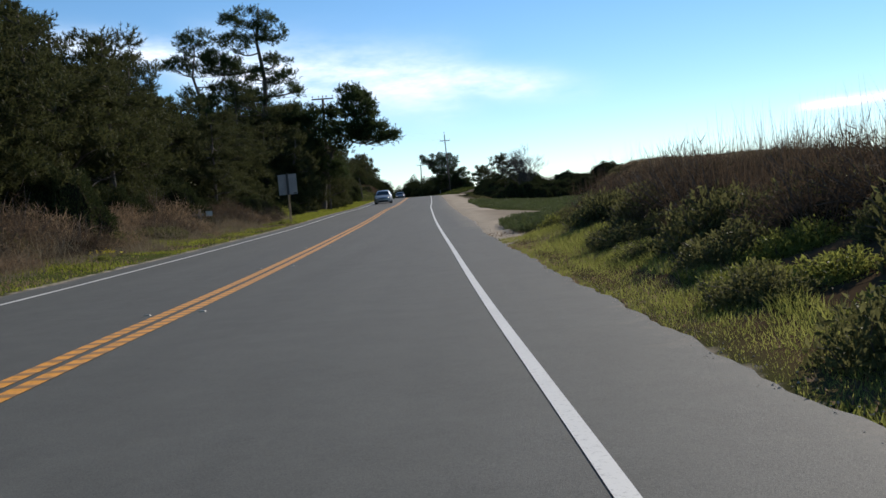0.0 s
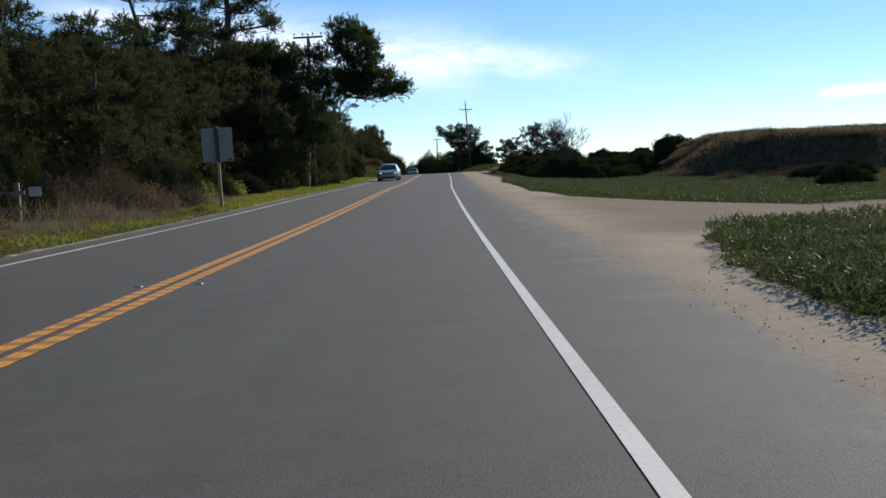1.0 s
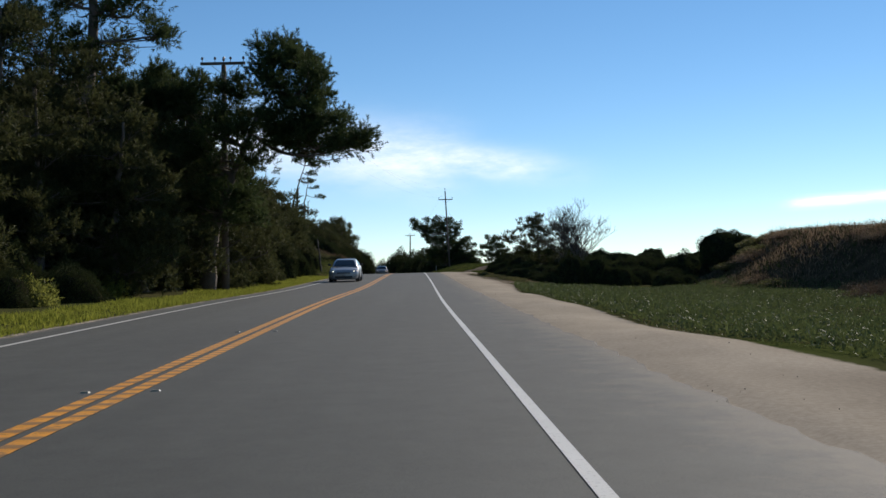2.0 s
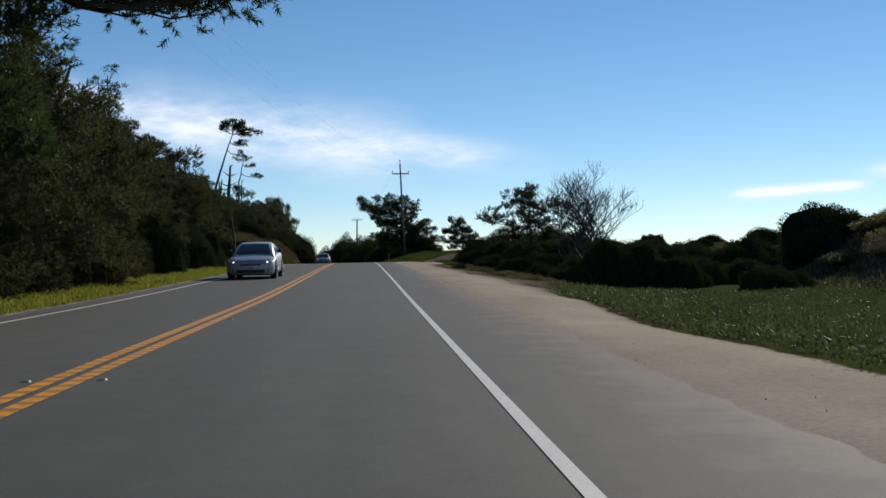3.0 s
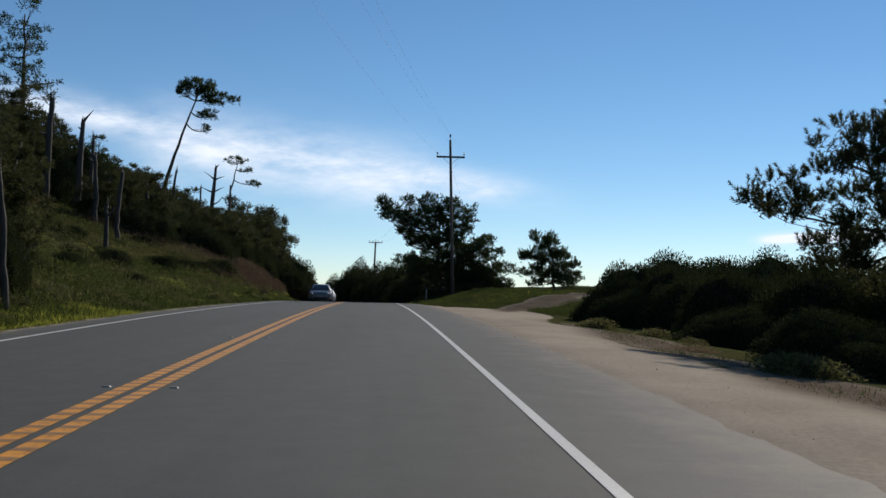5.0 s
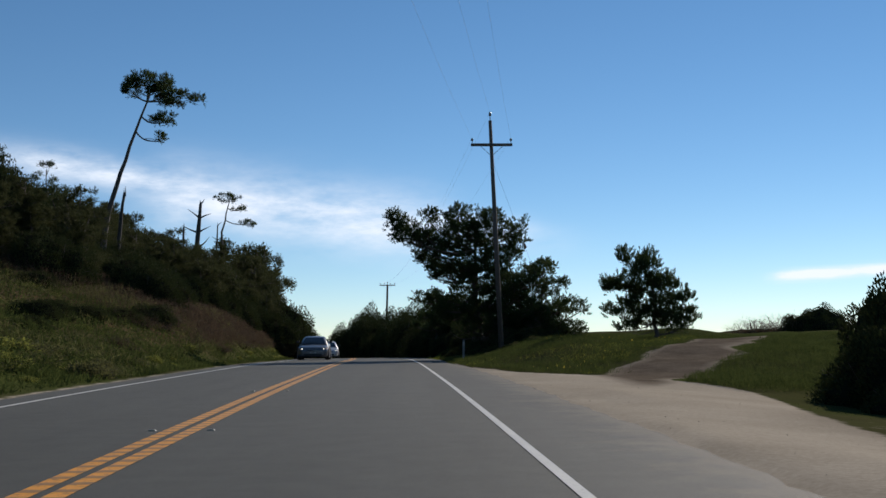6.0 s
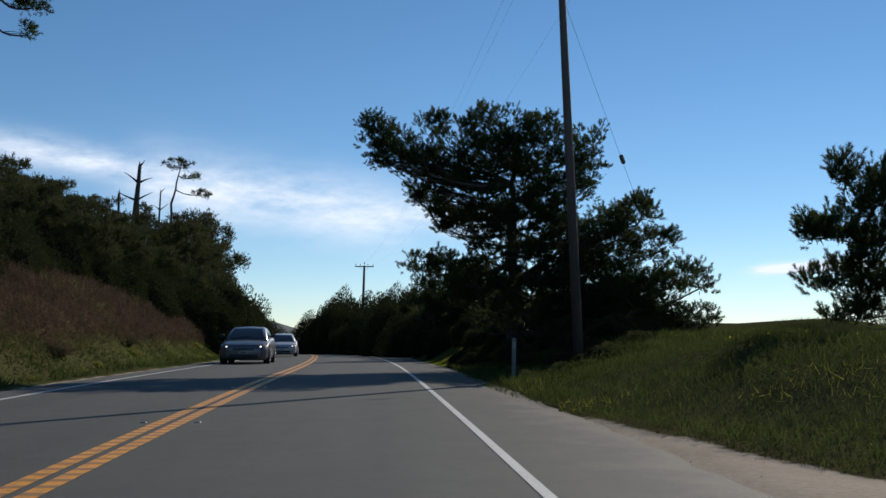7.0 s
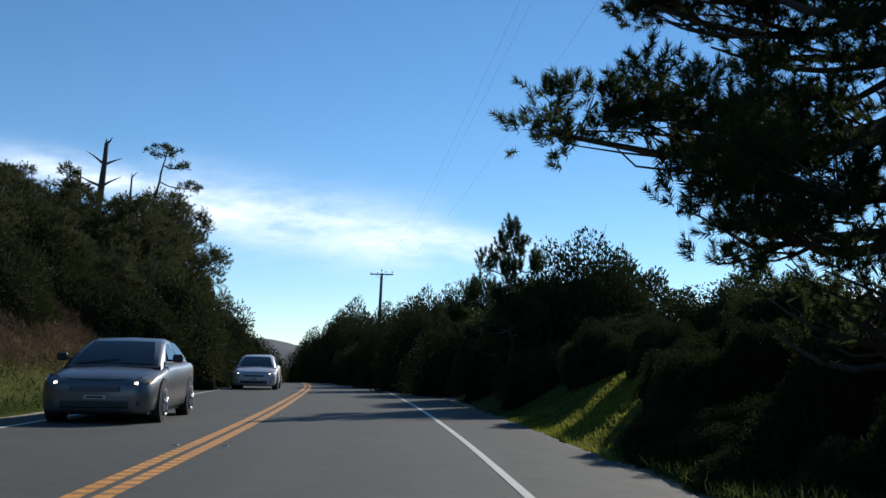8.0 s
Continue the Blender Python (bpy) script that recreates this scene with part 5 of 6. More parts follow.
field("ice_plant", 230000, lambda y: veg_edge(y) + .1, 20, 57.0, 116, .10, .034, ICE, "wide mat of fleshy green ice plant beside the road", 10, 1.1,
      lambda x, y, rnd: (y > 58.9 + 6.0 * np.exp(-(x - 2.4) / .9) + .35 * wobble(x, y, .7)) & (y < 103 + .9 * (x - 2.4)) & (dune_ring(x, y) > .97), .0, None, .20)
field("pale_flowers", 26, lambda y: veg_edge(y) + .3, 13, 54, 98, .03, .035, WHITE_PETAL, "pale flowers dotted over the ice plant", 11, .5, None, .16)
field("pale_flowers", 9, 2.4, 9, 30, 37, .025, .03, WHITE_PETAL, "pale flowers dotted over the ice plant", 12, .5, None, .12)
field("meadow_grass", 270000, lambda y: veg_edge(y) + .05, 16, 163, 200, .13, .012, GRASS_DULL, "meadow grass on the low mound", 13, .6,
      lambda x, y, rnd: (y > 164.4 + 2.04 * x - .9 * wobble(x, y, .8, 4) - .8 * wobble(x, y, 2.1, 7) + rnd.normal(size=len(x)) * .45) | (y < 158.2 + 2.04 * x), 0, None, .13)
field("green_grass", 34000, lambda y: veg_edge(y) + .05, 15, 166, 192, .13, .010, GRASS, "brighter green grass in patches on the mound", 14, .7, lambda x, y, rnd: (wobble(x, y, 1.4, 2) + .6 * wobble(x, y, .5, 5) + 1.1 * np.exp(-np.clip(y - 164.6 - 2.04 * x, 0, None) / 2.5) > .35) & (y > 164.8 + 2.04 * x), 0, None, .12)
field("yellow_flowers", 420, lambda y: veg_edge(y) + .4, 11, 167, 187, .05, .055, YELLOW_PETAL, "small yellow flowers in the grass", 15, .5, lambda x, y, rnd: (wobble(x, y, 2.0, 3) > .2) & (y > 166.5 + 2.04 * x), .13)
field("green_grass", 30000, lambda y: veg_edge(y) + .0, lambda y: veg_edge(y) + 2.4, 200, 208.5, .085, .02, GRASS, "bright green grass on the bank's face", 16, .9)
field("edge_weeds", 20000, lambda y: veg_edge(y) + .2, lambda y: veg_edge(y) + 2.4, 100, 160, .08, .016, GRASS_DULL, "patchy weeds at the edge of the gravel", 17, .7, ragged(-.4, .9, 1.3, 4))
field("yellow_flowers", 26, -9.9, -9.3, 28.5, 30, .12, .12, YELLOW_PETAL, "clump of orange-yellow flowers in the verge", 18, .6, None, .12)


# ---- stones ----
def pebbles(name, n, xa, xb, ya, yb, size, label, seed):
    rnd = np.random.RandomState(seed)
    y = rnd.uniform(ya, yb, n)
    x = xa(y) + (xb(y) - xa(y)) * rnd.uniform(0, 1, n)
    s = size * rnd.uniform(.4, 1.5, n) ** 1.4
    octa = np.array([(1, 0, 0), (0, 1, 0), (-1, 0, 0), (0, -1, 0), (0, 0, .7), (0, 0, -.7)])
    f = np.array([(0, 1, 4), (1, 2, 4), (2, 3, 4), (3, 0, 4), (1, 0, 5), (2, 1, 5), (3, 2, 5), (0, 3, 5)])
    v = octa[None] * s[:, None, None] * rnd.uniform(.6, 1.3, (n, 1, 3)) + rnd.normal(size=(n, 6, 3)) * s[:, None, None] * .12
    z = np.maximum(ground_z(x, y) + .01, np.where(x < pave_right(y), road_z(y), -99))
    v += np.c_[x, y, z][:, None]
    g = Geo()
    faces = (f[None] + (np.arange(n) * 6)[:, None, None]).reshape(-1, 3)
    g.add(v.reshape(-1, 3), faces.tolist())
    return tagged(new(name, g.mesh(name, GRAVEL)), label, "stones", "", "stuff")


pebbles("gravel_stones", 900, lambda y: pave_right(y) - .15, lambda y: veg_edge(y) + .1, 30, 175, .0055, "loose pale gravel scattered on the dirt shoulder", 1)
pebbles("gravel_stones", 700, lambda y: pave_right(y) - .1, lambda y: pave_right(y) + .25, 3, 33, .006, "loose stones along the pavement's edge", 2)
pebbles("gravel_stones", 1500, lambda y: pave_left(y) - .4, lambda y: pave_left(y) + .1, 3, 150, .010, "loose stones along the pavement's edge", 3)


# ---- poles and wires ----
def utility_pole(name, x, y, top, arms, label, seed, lean=0.0, r=.15):
    """A wooden pole with crossarms: (height, half width, insulator offsets)."""
    z = float(ground_z(x, y))
    root = thing(name, pose(x, y, z - .2), label, "utility pole")
    h = top - z + .2
    part("pole", Geo().tube([(0, 0, 0), (lean * .5, 0, h * .5), (lean, 0, h)], [r * 1.15, r, r * .72], 12), POLE_WOOD, root, "", True)
    for up, half, pins in arms:
        ah, ax = h - (top - up), lean * (h - (top - up)) / h
        arm = part("crossarm", Geo().box((ax - half, -r - .12, ah - .06), (ax + half, -r, ah + .06), .01), POLE_WOOD, root)
        for s in (-1, 1):
            part("brace", Geo().tube([(ax + s * half * .55, -r - .06, ah - .05), (ax, -r * .8, ah - .5)], .012, 5), GALV, arm)
        for q in pins:
            px = ax + q
            part("insulator", Geo().tube([(px, -r - .06, ah + .05), (px, -r - .06, ah + .17), (px, -r - .06, ah + .19), (px, -r - .06, ah + .26), (px, -r - .06, ah + .30)], [.014, .014, .055, .06, .03], 8), INSULATOR, arm, "brown porcelain insulator")
    part("insulator", Geo().tube([(lean, 0, h), (lean, 0, h + .2), (lean, 0, h + .22), (lean, 0, h + .34), (lean, 0, h + .4)], [.02, .02, .06, .06, .03], 8), INSULATOR, root, "brown porcelain insulator")
    return root


utility_pole("utility_pole", 1.95, 189.5, 13.45, [(12.3, .94, (-.88, .88))], "tall weathered wooden utility pole with one crossarm", 1, -.38, .105)
utility_pole("utility_pole", -10.3, 97.0, 11.45, [(11.5, 1.0, (-.92, -.35, .35, .92))], "wooden utility pole with crossarm standing among pines", 2, .1)
utility_pole("utility_pole", -4.8, 288.0, 12.0, [(11.9, 1.1, (-1.0, -.4, .4, 1.0))], "distant wooden utility pole with a crossarm", 3, .3, .17)


def wire(name, a, b, sag, r, label):
    t = np.linspace(0, 1, 40)[:, None]
    p = np.array(a) + (np.array(b) - np.array(a)) * t
    p[:, 2] -= 4 * sag * (t * (1 - t))[:, 0]
    return tagged(new(name, Geo().tube(p, r, 5).mesh(name, WIRE)), label, "wire")


for da, db, sag in [((-.88, 0), (-.4, 0), 1.6), ((.88, 0), (1.0, 0), 1.6)]:
    wire("power_wire", (1.6 + da[0], 189.3, 12.6), (-4.6 + db[0], 287.8, 12.2), sag, .0022, "thin dark power wire strung between utility poles")
    wire("power_wire", (1.6 + da[0], 189.3, 12.6), (-10.2 + da[0], 96.8, 11.8), sag, .0022, "thin dark power wire strung between utility poles")
wire("power_wire", (1.57, 189.5, 13.85), (-4.5, 288, 12.4), 1.5, .0022, "thin dark power wire strung between utility poles")
wire("power_wire", (1.57, 189.5, 13.85), (-10.2, 97, 11.85), 1.5, .0022, "thin dark power wire strung between utility poles")
GUY_TOP, GUY_FOOT = np.array((1.65, 189.5, 11.6)), np.array((4.75, 190.15, float(ground_z(4.75, 190.15)) - .05))
guy = wire("guy_wire", GUY_TOP, GUY_FOOT, .04, .004, "taut steel guy wire with a dark strain insulator")
gp = GUY_TOP + (GUY_FOOT - GUY_TOP) * .47
gd = (GUY_FOOT - GUY_TOP) / np.linalg.norm(GUY_FOOT - GUY_TOP)
part("strain_insulator", Geo().tube([gp - gd * .12, gp - gd * .09, gp + gd * .09, gp + gd * .12], [.02, .055, .055, .02], 8), INSULATOR, guy)

# near-black for the sign post's upper half: its shade is put into the colour
POST_SHADE = surface("post_shade", (.045, .042, .04), (.085, .08, .075), 4, 40, .7, .2, .1)
# ---- the road sign, seen from behind ----
sz0 = float(ground_z(-9.05, 62.1))
sign = thing("road_sign", pose(-9.05, 62.1, sz0 - .1, 0, -1.0, 4), "back of a grey metal road sign on a wooden post", "road sign")
part("post", Geo().box((-.055, -.05, 0), (.055, .05, 1.71), .006), POST_WOOD, sign, "tan wooden post")
# the post goes on behind the panels, with shade painted as a darker colour
part("upper_post", Geo().box((-.06, -.05, 1.712), (.06, .047, 2.96), .006), POST_SHADE, sign, "upper post, darkened for the shade at the panels")
for s in (-1, 1):
    g = Geo().box((-.54 if s < 0 else .03, .055, 1.72), (-.03 if s < 0 else .54, .062, 2.92), .003)
    panel = part("sign_panel", g, ALUMINIUM, sign, "dull grey metal back")
    for zz in (1.95, 2.70):
        part("bolt", Geo().tube([(s * .07, .055, zz), (s * .07, .035, zz)], .015, 6), GALV, panel)
part("backing_board", Geo().box((-.07, .048, 1.70), (.07, .054, 2.94), .002), WIRE, sign, "dark backing strip")
part("sticker", Geo().box((.32, .048, 1.76), (.48, .0545, 1.82), .001), WIRE, sign, "small dark sticker")


# ---- marker post, fence, reflectors ----
def marker_post(x, y, h, label):
    root = thing("marker_post", pose(x, y, float(ground_z(x, y)) - .1, 0, 1, 8), label, "marker post")
    part("post", Geo().box((-.045, -.018, 0), (.045, .018, h), .012), MARKER_SHADED, root)
    part("reflector", Geo().box((-.04, -.022, h - .22), (.04, -.017, h - .08), .002), ALUMINIUM, root)
    return root


marker_post(.1, 187.0, 1.0, "slim roadside marker post, greyed for the shade it stands in")
fence = thing("fence", pose(-12.1, 52.0, float(ground_z(-12.1, 52.0)) - .1, 0, 0, 8), "old weathered wooden post-and-rail fence among dry brush", "fence")
for k in range(3):
    part("post", Geo().box((-2.6 * k - .06, -.06, 0), (-2.6 * k + .06, .06, 1.12), .01), FENCE_WOOD, fence)
for zz in (.45, .85):
    part("rail", Geo().box((-5.3, -.10, zz - .06), (.2, -.062, zz + .06), .01), FENCE_WOOD, fence)
part("plate", Geo().box((.3, -.08, .75), (.62, -.07, 1.0), .002), MARKER_WHITE, fence, "small white plate")

REFLECT = surface("marker_ceramic", (.26, .22, .14), (.38, .33, .22), 20, 60, .35, 0, .1)
dot_geo = Geo()
bm = bmesh.new()
bmesh.ops.create_cube(bm, size=1)
for q in bm.verts:
    top = q.co.z > 0
    q.co = Vector((q.co.x * (.055 if top else .08), q.co.y * (.035 if top else .075), .014 if top else 0))
dot_geo.add([q.co[:] for q in bm.verts], [[q.index for q in f.verts] for f in bm.faces])
bm.free()
dot_mesh = dot_geo.mesh("pavement_marker", REFLECT, False)
y = 3.5
while y < 240:
    for off in (-.30, .30):
        ob = new("pavement_marker", dot_mesh)
        ob.location = (float(centre(y)) + off, y, float(road_z(y)) - .001)
        tagged(ob, "small raised reflective pavement marker beside the yellow line", "pavement marker", "pavement markers")
    y += 7.9


# ---- cars ----
def paint(name, dark, light, metal=.15):
    m, n, l, b = material(name, .35, metal)
    vec = coords(n, l)
    l.new(ramp(n, l, noise_at(n, l, vec, 3, 4), [(.3, dark), (.7, light)]), b.inputs["Base Color"])
    b.inputs["Coat Weight"].default_value = .25
    b.inputs["Coat Roughness"].default_value = .06
    return m


SILVER = paint("silver_car_paint", (.34, .35, .36), (.40, .41, .42), .4)
GREY = paint("grey_car_paint", (.13, .132, .138), (.165, .168, .174), .55)
PALE = paint("pale_silver_car_paint", (.48, .49, .51), (.56, .57, .59), .35)
CAR_GLASS, _n, _l, _b = material("tinted_car_glass", .04)
_b.inputs["Base Color"].default_value = (.012, .014, .017, 1)
_b.inputs["Specular IOR Level"].default_value = .4
RUBBER = surface("tyre_rubber", (.012, .012, .012), (.025, .025, .025), 6, 60, .85, 0, .2)
TRIM = surface("black_trim", (.012, .012, .013), (.025, .025, .026), 6, 60, .5, 0, .1)
RIM = surface("alloy_rim", (.30, .31, .32), (.42, .43, .44), 5, 40, .5, .4, .05)
LAMP, _n, _l, _b = material("lit_headlamp", .1)
_b.inputs["Base Color"].default_value = (.8, .78, .72, 1)
_b.inputs["Emission Color"].default_value = (1, .86, .62, 1)
_b.inputs["Emission Strength"].default_value = 3.5
LENS, _n, _l, _b = material("lamp_lens", .08)
_b.inputs["Base Color"].default_value = (.22, .22, .215, 1)
_b.inputs["Coat Weight"].default_value = 1.0
AMBER, _n, _l, _b = material("amber_lens", .2)
_b.inputs["Base Color"].default_value = (.7, .25, .02, 1)
RED_LENS, _n, _l, _b = material("red_lens", .2)
_b.inputs["Base Color"].default_value = (.35, .02, .015, 1)


def skin(rows, close=True):
    """A closed skin over rings of points, one ring a row."""
    g = Geo()
    rows = [np.asarray(r, float) for r in rows]
    n = len(rows[0])
    f = []
    for i in range(len(rows) - 1):
        for j in range(n if close else n - 1):
            k = (j + 1) % n
            f.append((i * n + j, i * n + k, (i + 1) * n + k, (i + 1) * n + j))
    if close:
        f.append(tuple(range(n))[::-1])
        f.append(tuple((len(rows) - 1) * n + j for j in range(n)))
    g.add(np.concatenate(rows), f)
    return g


def car(name, m, colour, label, hatch=0.0, wheel_r=.33):
    """A sedan that faces -y: body lofted from cross sections, cabin with glass, wheels, lamps, bumpers, mirrors."""
    root = thing(name, m, label, "car")
    # y, half width, sill height, belt height, height of the middle of the deck
    st = [(0.0, .60, .24, .58, .62), (.05, .76, .19, .64, .68), (.2, .86, .17, .70, .755), (.55, .90, .17, .77, .835), (1.0, .912, .17, .83, .895), (1.40, .915, .18, .90, .955),
          (2.0, .915, .18, .93, .99), (3.0, .915, .18, .955, 1.0), (3.7, .905, .19, .975, 1.02 + hatch), (4.2, .87, .22, .98, 1.03 + hatch), (4.48, .80, .28, .94, .98 + hatch * .5), (4.58, .68, .36, .80, .84)]
    rows = []
    for y, w, zs, zb, zt in st:
        half = [(w * .86, zs), (w * .97, zs + .06), (w, zs + .22), (w * 1.0, (zs + zb) / 2 + .05), (w * .985, zb - .07), (w * .93, zb), (w * .70, zb + (zt - zb) * .62), (w * .36, zt - .012), (0, zt)]
        ring = [(x, y, z) for x, z in half] + [(-x, y, z) for x, z in half[-2::-1]]
        rows.append(ring)
    part("body", skin(rows), colour, root, "", True)
    # cabin: y, half width at the belt, at the roof, belt z, roof z
    cb = [(1.10, .78, .76, .89, .905), (1.60, .80, .69, .95, 1.165), (2.05, .82, .62, .97, 1.35), (2.40, .82, .58, .98, 1.41), (2.8, .82, .57, .98, 1.425), (3.3, .81, .56, .99, 1.39 + hatch * .2), (3.75, .79, .58, 1.0, 1.25 + hatch), (4.15, .74, .66, 1.01, 1.06 + hatch)]
    rows = []
    for y, wb, wr, zb, zr in cb:
        rows.append([(wb, y, zb - .04), (wb * .995, y, zb + .02), (wr + .05, y, zr - .06), (wr - .03, y, zr - .008), (0, y, zr + .012), (-wr + .03, y, zr - .008), (-wr - .05, y, zr - .06), (-wb * .995, y, zb + .02), (-wb, y, zb - .04)])
    cabin = part("cabin", skin(rows), colour, root, "", True)

    def sheet(pts, mat, nm, off, label=""):
        g = Geo().add(np.array(pts) + off, [tuple(range(len(pts)))])
        return part(nm, g, mat, cabin, label)

    # glass: proud of the cabin by a few millimetres
    ws = Geo()
    fr = [(1.17, .67, .93), (1.60, .60, 1.16), (1.98, .525, 1.318)]
    v = [(s * w, y - .012, z + .022) for y, w, z in fr for s in (-1, -.5, 0, .5, 1)]
    v = [(x, y, z + .012 * (1 - (x / .7) ** 2)) for x, y, z in v]
    ws.add(v, [(r * 5 + c, r * 5 + c + 1, r * 5 + c + 6, r * 5 + c + 5) for r in range(2) for c in range(4)])
    part("windscreen", ws, CAR_GLASS, cabin, "dark tinted windscreen", True)
    bw = Geo()
    rr = [(3.42, .50, 1.385 + hatch * .3), (3.75, .53, 1.285 + hatch), (4.08, .58, 1.095 + hatch)]
    bw.add([(s * w, y + .012, z + .02) for y, w, z in rr for s in (-1, 0, 1)], [(r * 3 + c, r * 3 + c + 3, r * 3 + c + 4, r * 3 + c + 1) for r in range(2) for c in range(2)])
    part("rear_window", bw, CAR_GLASS, cabin, "dark tinted rear window", True)
    for s in (-1, 1):
        for nm, pts in (("side_window", [(1.72, 1.02), (2.66, 1.03), (2.66, 1.375), (2.18, 1.345)]), ("side_window", [(2.76, 1.03), (3.62, 1.05), (3.50, 1.24), (3.30, 1.345), (2.76, 1.375)])):
            pp = []
            for y, z in pts:
                u = (z - 1.0) / .35
                pp.append((s * (.822 + (.612 - .82) * u + .014), y, z))
            sheet(pp if s > 0 else pp[::-1], CAR_GLASS, nm, (0, 0, 0), "dark tinted side window")
        mir = part("mirror", Geo().box((s * .90 if s > 0 else -1.08, 1.62, .99), (1.08 if s > 0 else -.90, 1.72, 1.13), .035), TRIM, root)
        part("mirror_stalk", Geo().box((s * .82 if s > 0 else -.92, 1.64, 1.0), (.92 if s > 0 else -.82, 1.69, 1.04), .01), TRIM, mir)
        shell = [(.42, .03, .585), (.60, .045, .575), (.76, .10, .60), (.845, .26, .665), (.872, .52, .76), (.80, .42, .765), (.66, .22, .735), (.50, .10, .675)]
        ring = [(s * x, y - .012, z + .008) for x, y, z in shell]
        lamp = part("headlight", Geo().add(ring + [(s * x * .97, y + .06, z - .01) for x, y, z in shell], [tuple(range(8))[:: s]] + [(i, (i + 1) % 8, 8 + (i + 1) % 8, 8 + i)[:: -s] for i in range(8)]), LENS, root, "swept clear headlamp glass")
        part("bulb", Geo().tube([(s * .63, .035, .635), (s * .63, .075, .635)], [.030, .036], 12), LAMP, lamp, "lit headlamp")
        part("indicator", Geo().tube([(s * .80, .135, .655), (s * .845, .25, .69)], [.014, .018], 8), AMBER, lamp, "amber indicator")
        part("fog_lamp", Geo().tube([(s * .64, .02, .33), (s * .64, .09, .33)], .05, 12), TRIM, root)
        part("tail_light", Geo().box((s * .74 - .09, 4.46, .72), (s * .74 + .09, 4.54, .88), .03), RED_LENS, root, "red tail light")
        for yy in (.88, 3.58):
            part("wheel_arch", Geo().tube([(s * .70, yy, wheel_r + .02), (s * .922, yy, wheel_r + .02)], wheel_r + .05, 24), TRIM, root)
            tyre = part("wheel", Geo().tube([(s * .70, yy, wheel_r), (s * .72, yy, wheel_r), (s * .90, yy, wheel_r), (s * .93, yy, wheel_r)], [wheel_r - .03, wheel_r, wheel_r, wheel_r - .03], 24), RUBBER, root, "black tyre")
            part("rim", Geo().tube([(s * .925, yy, wheel_r), (s * .938, yy, wheel_r)], [.215, .205], 20), TRIM, tyre, "dark wheel centre")
            spokes = Geo()
            for k in range(5):
                a = k * 2 * np.pi / 5 + .3
                spokes.tube([(s * .942, yy, wheel_r), (s * .942, yy + np.cos(a) * .205, wheel_r + np.sin(a) * .205)], [.035, .026], 5)
            ring = [(s * .94, yy + np.cos(a) * .21, wheel_r + np.sin(a) * .21) for a in np.linspace(0, 2 * np.pi, 25)]
            spokes.tube(ring, .016, 5, False)
            part("alloy_rim", spokes, RIM, tyre, "five-spoke alloy rim")
    grille = part("grille", Geo().box((-.40, -.012, .50), (.40, .07, .60), .03), TRIM, root, "black grille")
    for k in range(3):
        part("grille_bar", Geo().box((-.37, -.02, .518 + .026 * k), (.37, -.008, .526 + .026 * k), .003), RIM, grille, "thin chrome bar")
    part("lower_intake", Geo().box((-.54, -.012, .24), (.54, .07, .37), .03), TRIM, root, "black lower intake")
    part("bonnet_seam", Geo().tube([(-.70, .30, .752), (-.40, .10, .70), (0, .055, .692), (.40, .10, .70), (.70, .30, .752)], .006, 5), TRIM, root)
    plate = part("number_plate", Geo().box((-.17, -.008, .39), (.17, .05, .455), .004), MARKER_WHITE, root, "pale plate with dark bars")
    part("bar", Geo().box((-.13, -.0105, .408), (.13, -.0075, .437), .001), TRIM, plate)
    part("underside", Geo().box((-.80, .2, .14), (.80, 4.4, .26), .03), TRIM, root)
    part("wiper", Geo().tube([(-.55, 1.13, .955), (.1, 1.26, 1.035)], .008, 5), TRIM, root)
    return root


def lane_pose(y, aside=.3):
    """On the oncoming lane, facing down the road."""
    x = float(centre(y)) - LANE / 2 - aside
    slope = math.degrees(math.atan2(float(road_z(y + 4.5) - road_z(y)), 4.5))
    turn = math.degrees(math.atan2(float(centre(y) - centre(y + 4.5)), 4.5))
    return pose(x, y, float(road_z(y)) + .003, slope, 0, turn)


car("car", lane_pose(114.0), SILVER, "silver sedan with lit headlamps on the oncoming lane")
car("car", lane_pose(205.0, .65), GREY, "grey sedan with lit headlamps on the oncoming lane", .03)
car("car", lane_pose(231.0, .4), PALE, "pale silver hatchback with lit headlamps on the oncoming lane", .16)


# ---- far off: a hill and thin clouds ----
hx = np.linspace(-1100, 300, 60)
hy = np.linspace(1250, 1900, 14)
HX, HY = np.meshgrid(hx, hy)
top = 52 * smooth(60, -260, HX) + 6 * wobble(HX, HY, 70, 2) + 3 * wobble(HX, HY, 23, 1)
HZ = -12 + np.clip(top, 0, None) * np.sin(np.clip((HY - 1250) / 650, 0, 1) * np.pi)
far_geo = Geo()
fi = np.arange(HX.size).reshape(HX.shape)
far_geo.add(np.c_[HX.ravel(), HY.ravel(), HZ.ravel()], np.stack([fi[:-1, :-1], fi[:-1, 1:], fi[1:, 1:], fi[1:, :-1]], -1).reshape(-1, 4).tolist())
# distance haze is put into the hill's colour as a blue cast
FAR_HILL = surface("hazy_hillside", (.035, .052, .056), (.06, .078, .08), .02, .2, .95, 0, 0)
tagged(new("far_hill", far_geo.mesh("far_hill", FAR_HILL, True)), "wooded hill far beyond the crest of the road", "hill", "", "structure")

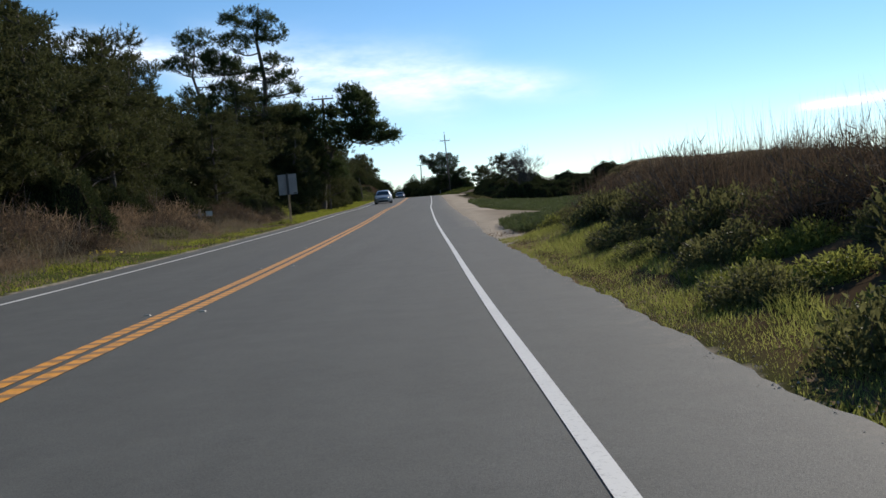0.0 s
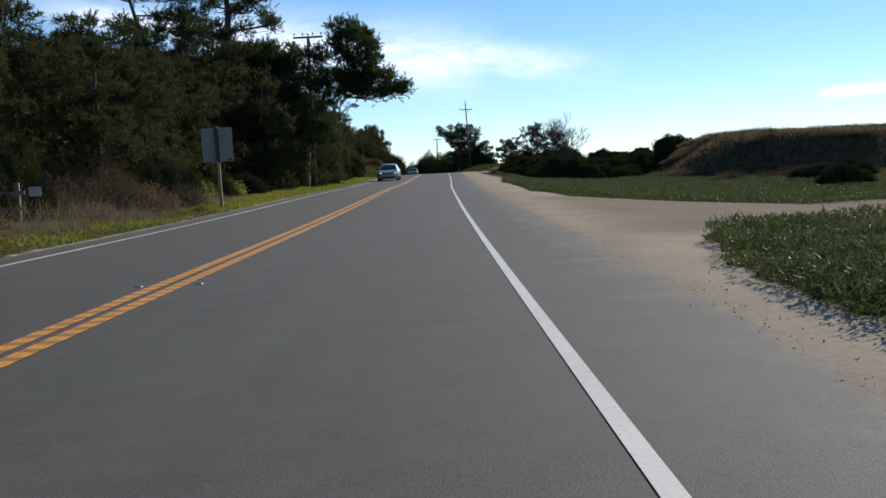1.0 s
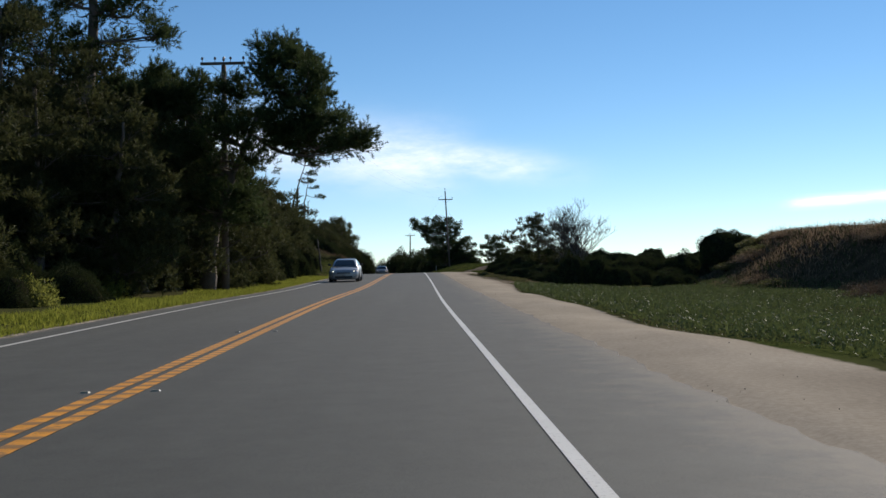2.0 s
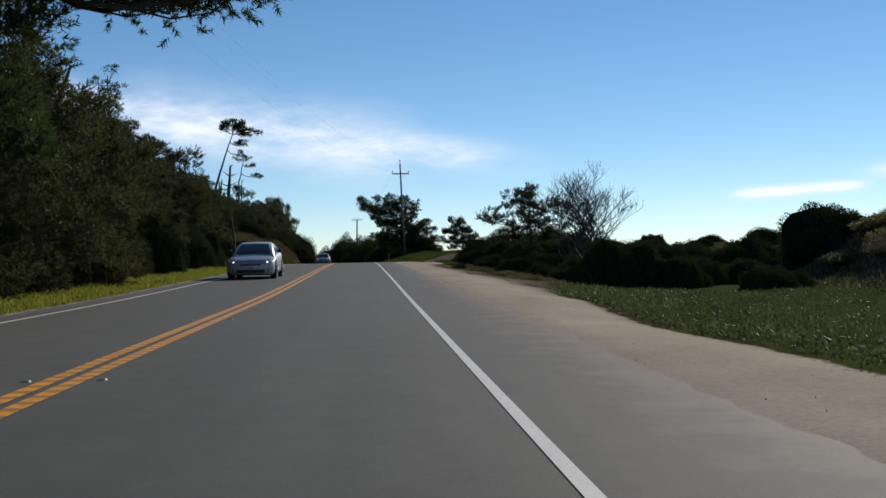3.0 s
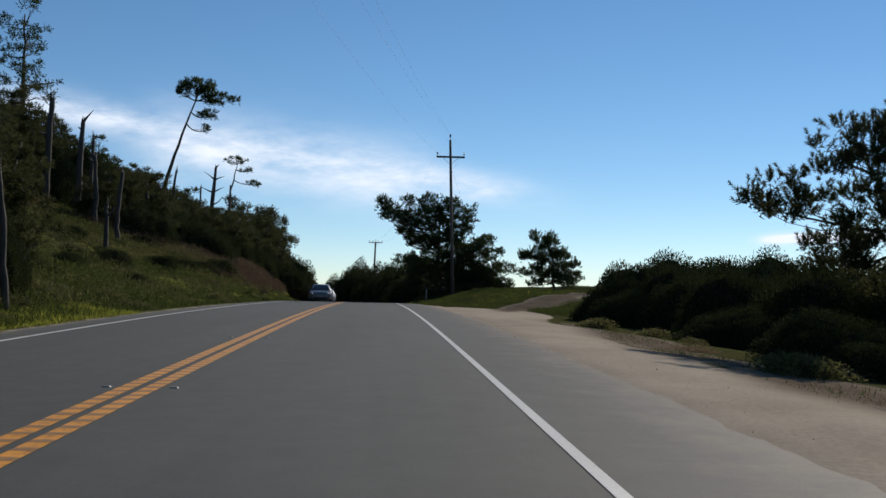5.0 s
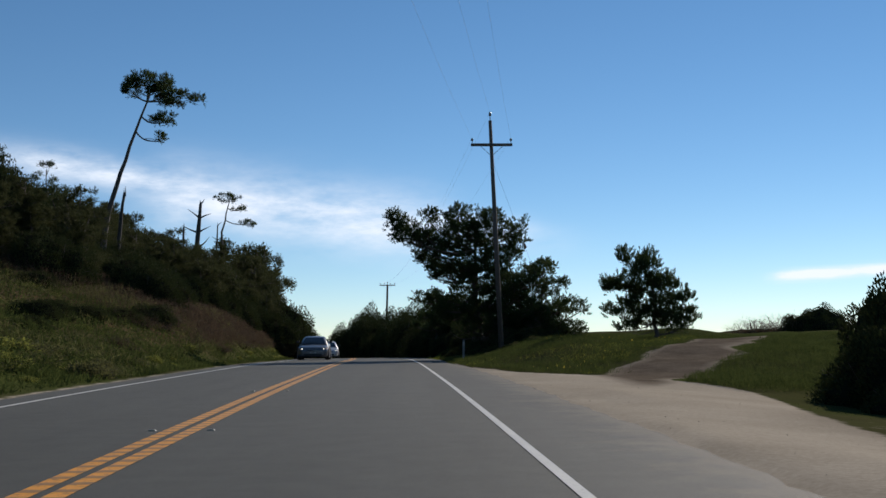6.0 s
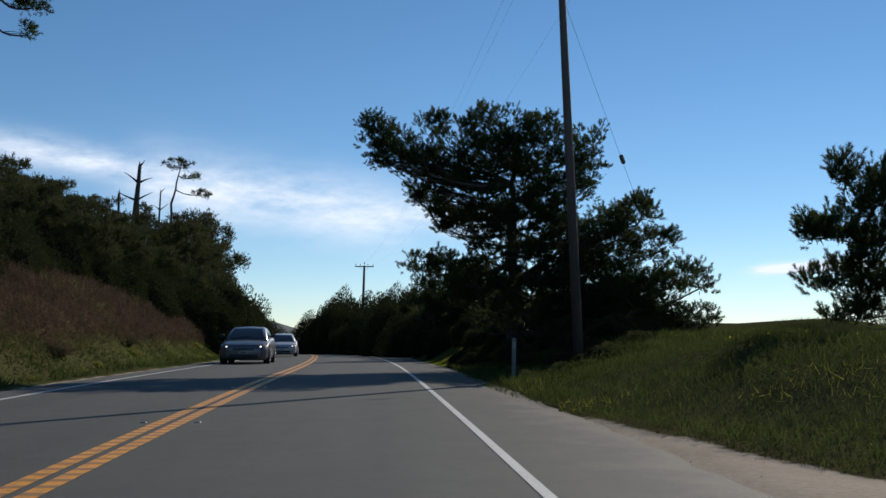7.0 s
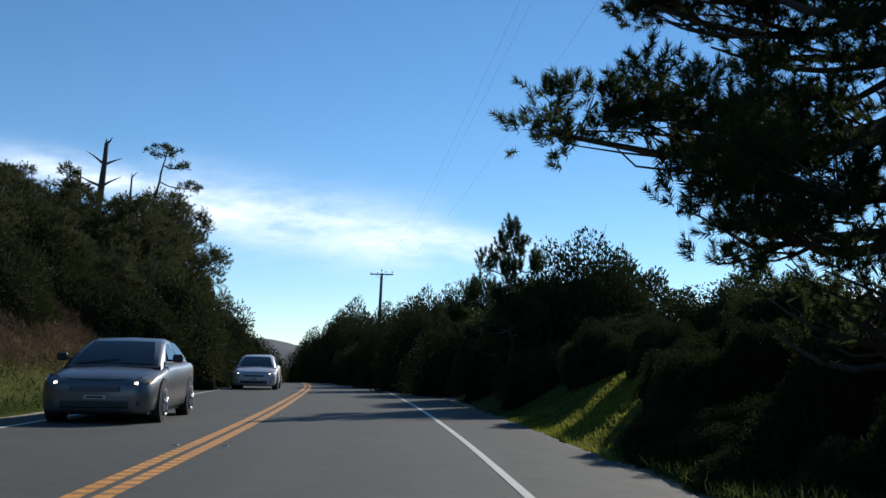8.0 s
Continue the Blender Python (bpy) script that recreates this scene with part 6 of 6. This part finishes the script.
az, el = np.meshgrid(np.linspace(-32, 48, 161), np.linspace(1.5, 17, 80))
cover = np.zeros_like(az)
for a0, e0, a1, e1, wide, k in [(-21, 9.8, 7.6, 5.7, .75, 1.2), (-13.5, 8.2, 2.6, 6.2, 1.55, 1.1), (19.0, 3.5, 25.5, 3.75, .22, 2.2), (25.5, 4.4, 33, 4.9, .35, 1.6), (27, 2.5, 36, 3.0, .4, 1.3)]:
    d = np.array([a1 - a0, e1 - e0])
    L = np.hypot(*d)
    u = ((az - a0) * d[0] + (el - e0) * d[1]) / L ** 2
    off = np.abs((az - a0) * d[1] - (el - e0) * d[0]) / L
    end = np.exp(-(np.clip(np.abs(u - .5) - .36, 0, None) / .12) ** 2)
    cover = np.maximum(cover, k * np.exp(-(off / wide) ** 2) * end)
ca, ce = np.radians(az), np.radians(el)
cloud_geo = Geo()
fi = np.arange(az.size).reshape(az.shape)
cloud_geo.add(4400 * np.c_[(np.sin(ca) * np.cos(ce)).ravel(), (np.cos(ca) * np.cos(ce)).ravel(), np.sin(ce).ravel()], np.stack([fi[:-1, :-1], fi[:-1, 1:], fi[1:, 1:], fi[1:, :-1]], -1).reshape(-1, 4).tolist())
CLOUD, _n, _l, _b = material("thin_cloud")
_c = _n.new("ShaderNodeAttribute")
_c.attribute_name = "cover"
_v = coords(_n, _l, (.0035, .0035, .011))
_s = noise_at(_n, _l, _v, 1.0, 7, .62)
_m = _n.new("ShaderNodeMath")
_m.operation, _m.use_clamp = "MULTIPLY", True
_l.new(_c.outputs["Fac"], _m.inputs[0])
_l.new(ramp(_n, _l, _s, [(.28, (.12, .12, .12)), (.72, (1, 1, 1))]), _m.inputs[1])
_e, _t, _x = _n.new("ShaderNodeEmission"), _n.new("ShaderNodeBsdfTransparent"), _n.new("ShaderNodeMixShader")
_e.inputs["Color"].default_value, _e.inputs["Strength"].default_value = (.91, .97, 1.04, 1), 1.28
_l.new(_m.outputs[0], _x.inputs[0])
_l.new(_t.outputs[0], _x.inputs[1])
_l.new(_e.outputs[0], _x.inputs[2])
_l.new(_x.outputs[0], _n["Material Output"].inputs["Surface"])
cloud_mesh = cloud_geo.mesh("cloud_backdrop", CLOUD, True)
cloud_mesh.attributes.new("cover", "FLOAT", "POINT").data.foreach_set("value", np.clip(cover, 0, 2.2).ravel())
clouds = tagged(new("cloud_backdrop", cloud_mesh), "thin streaks of white cloud in a blue sky", "clouds", "", "structure")
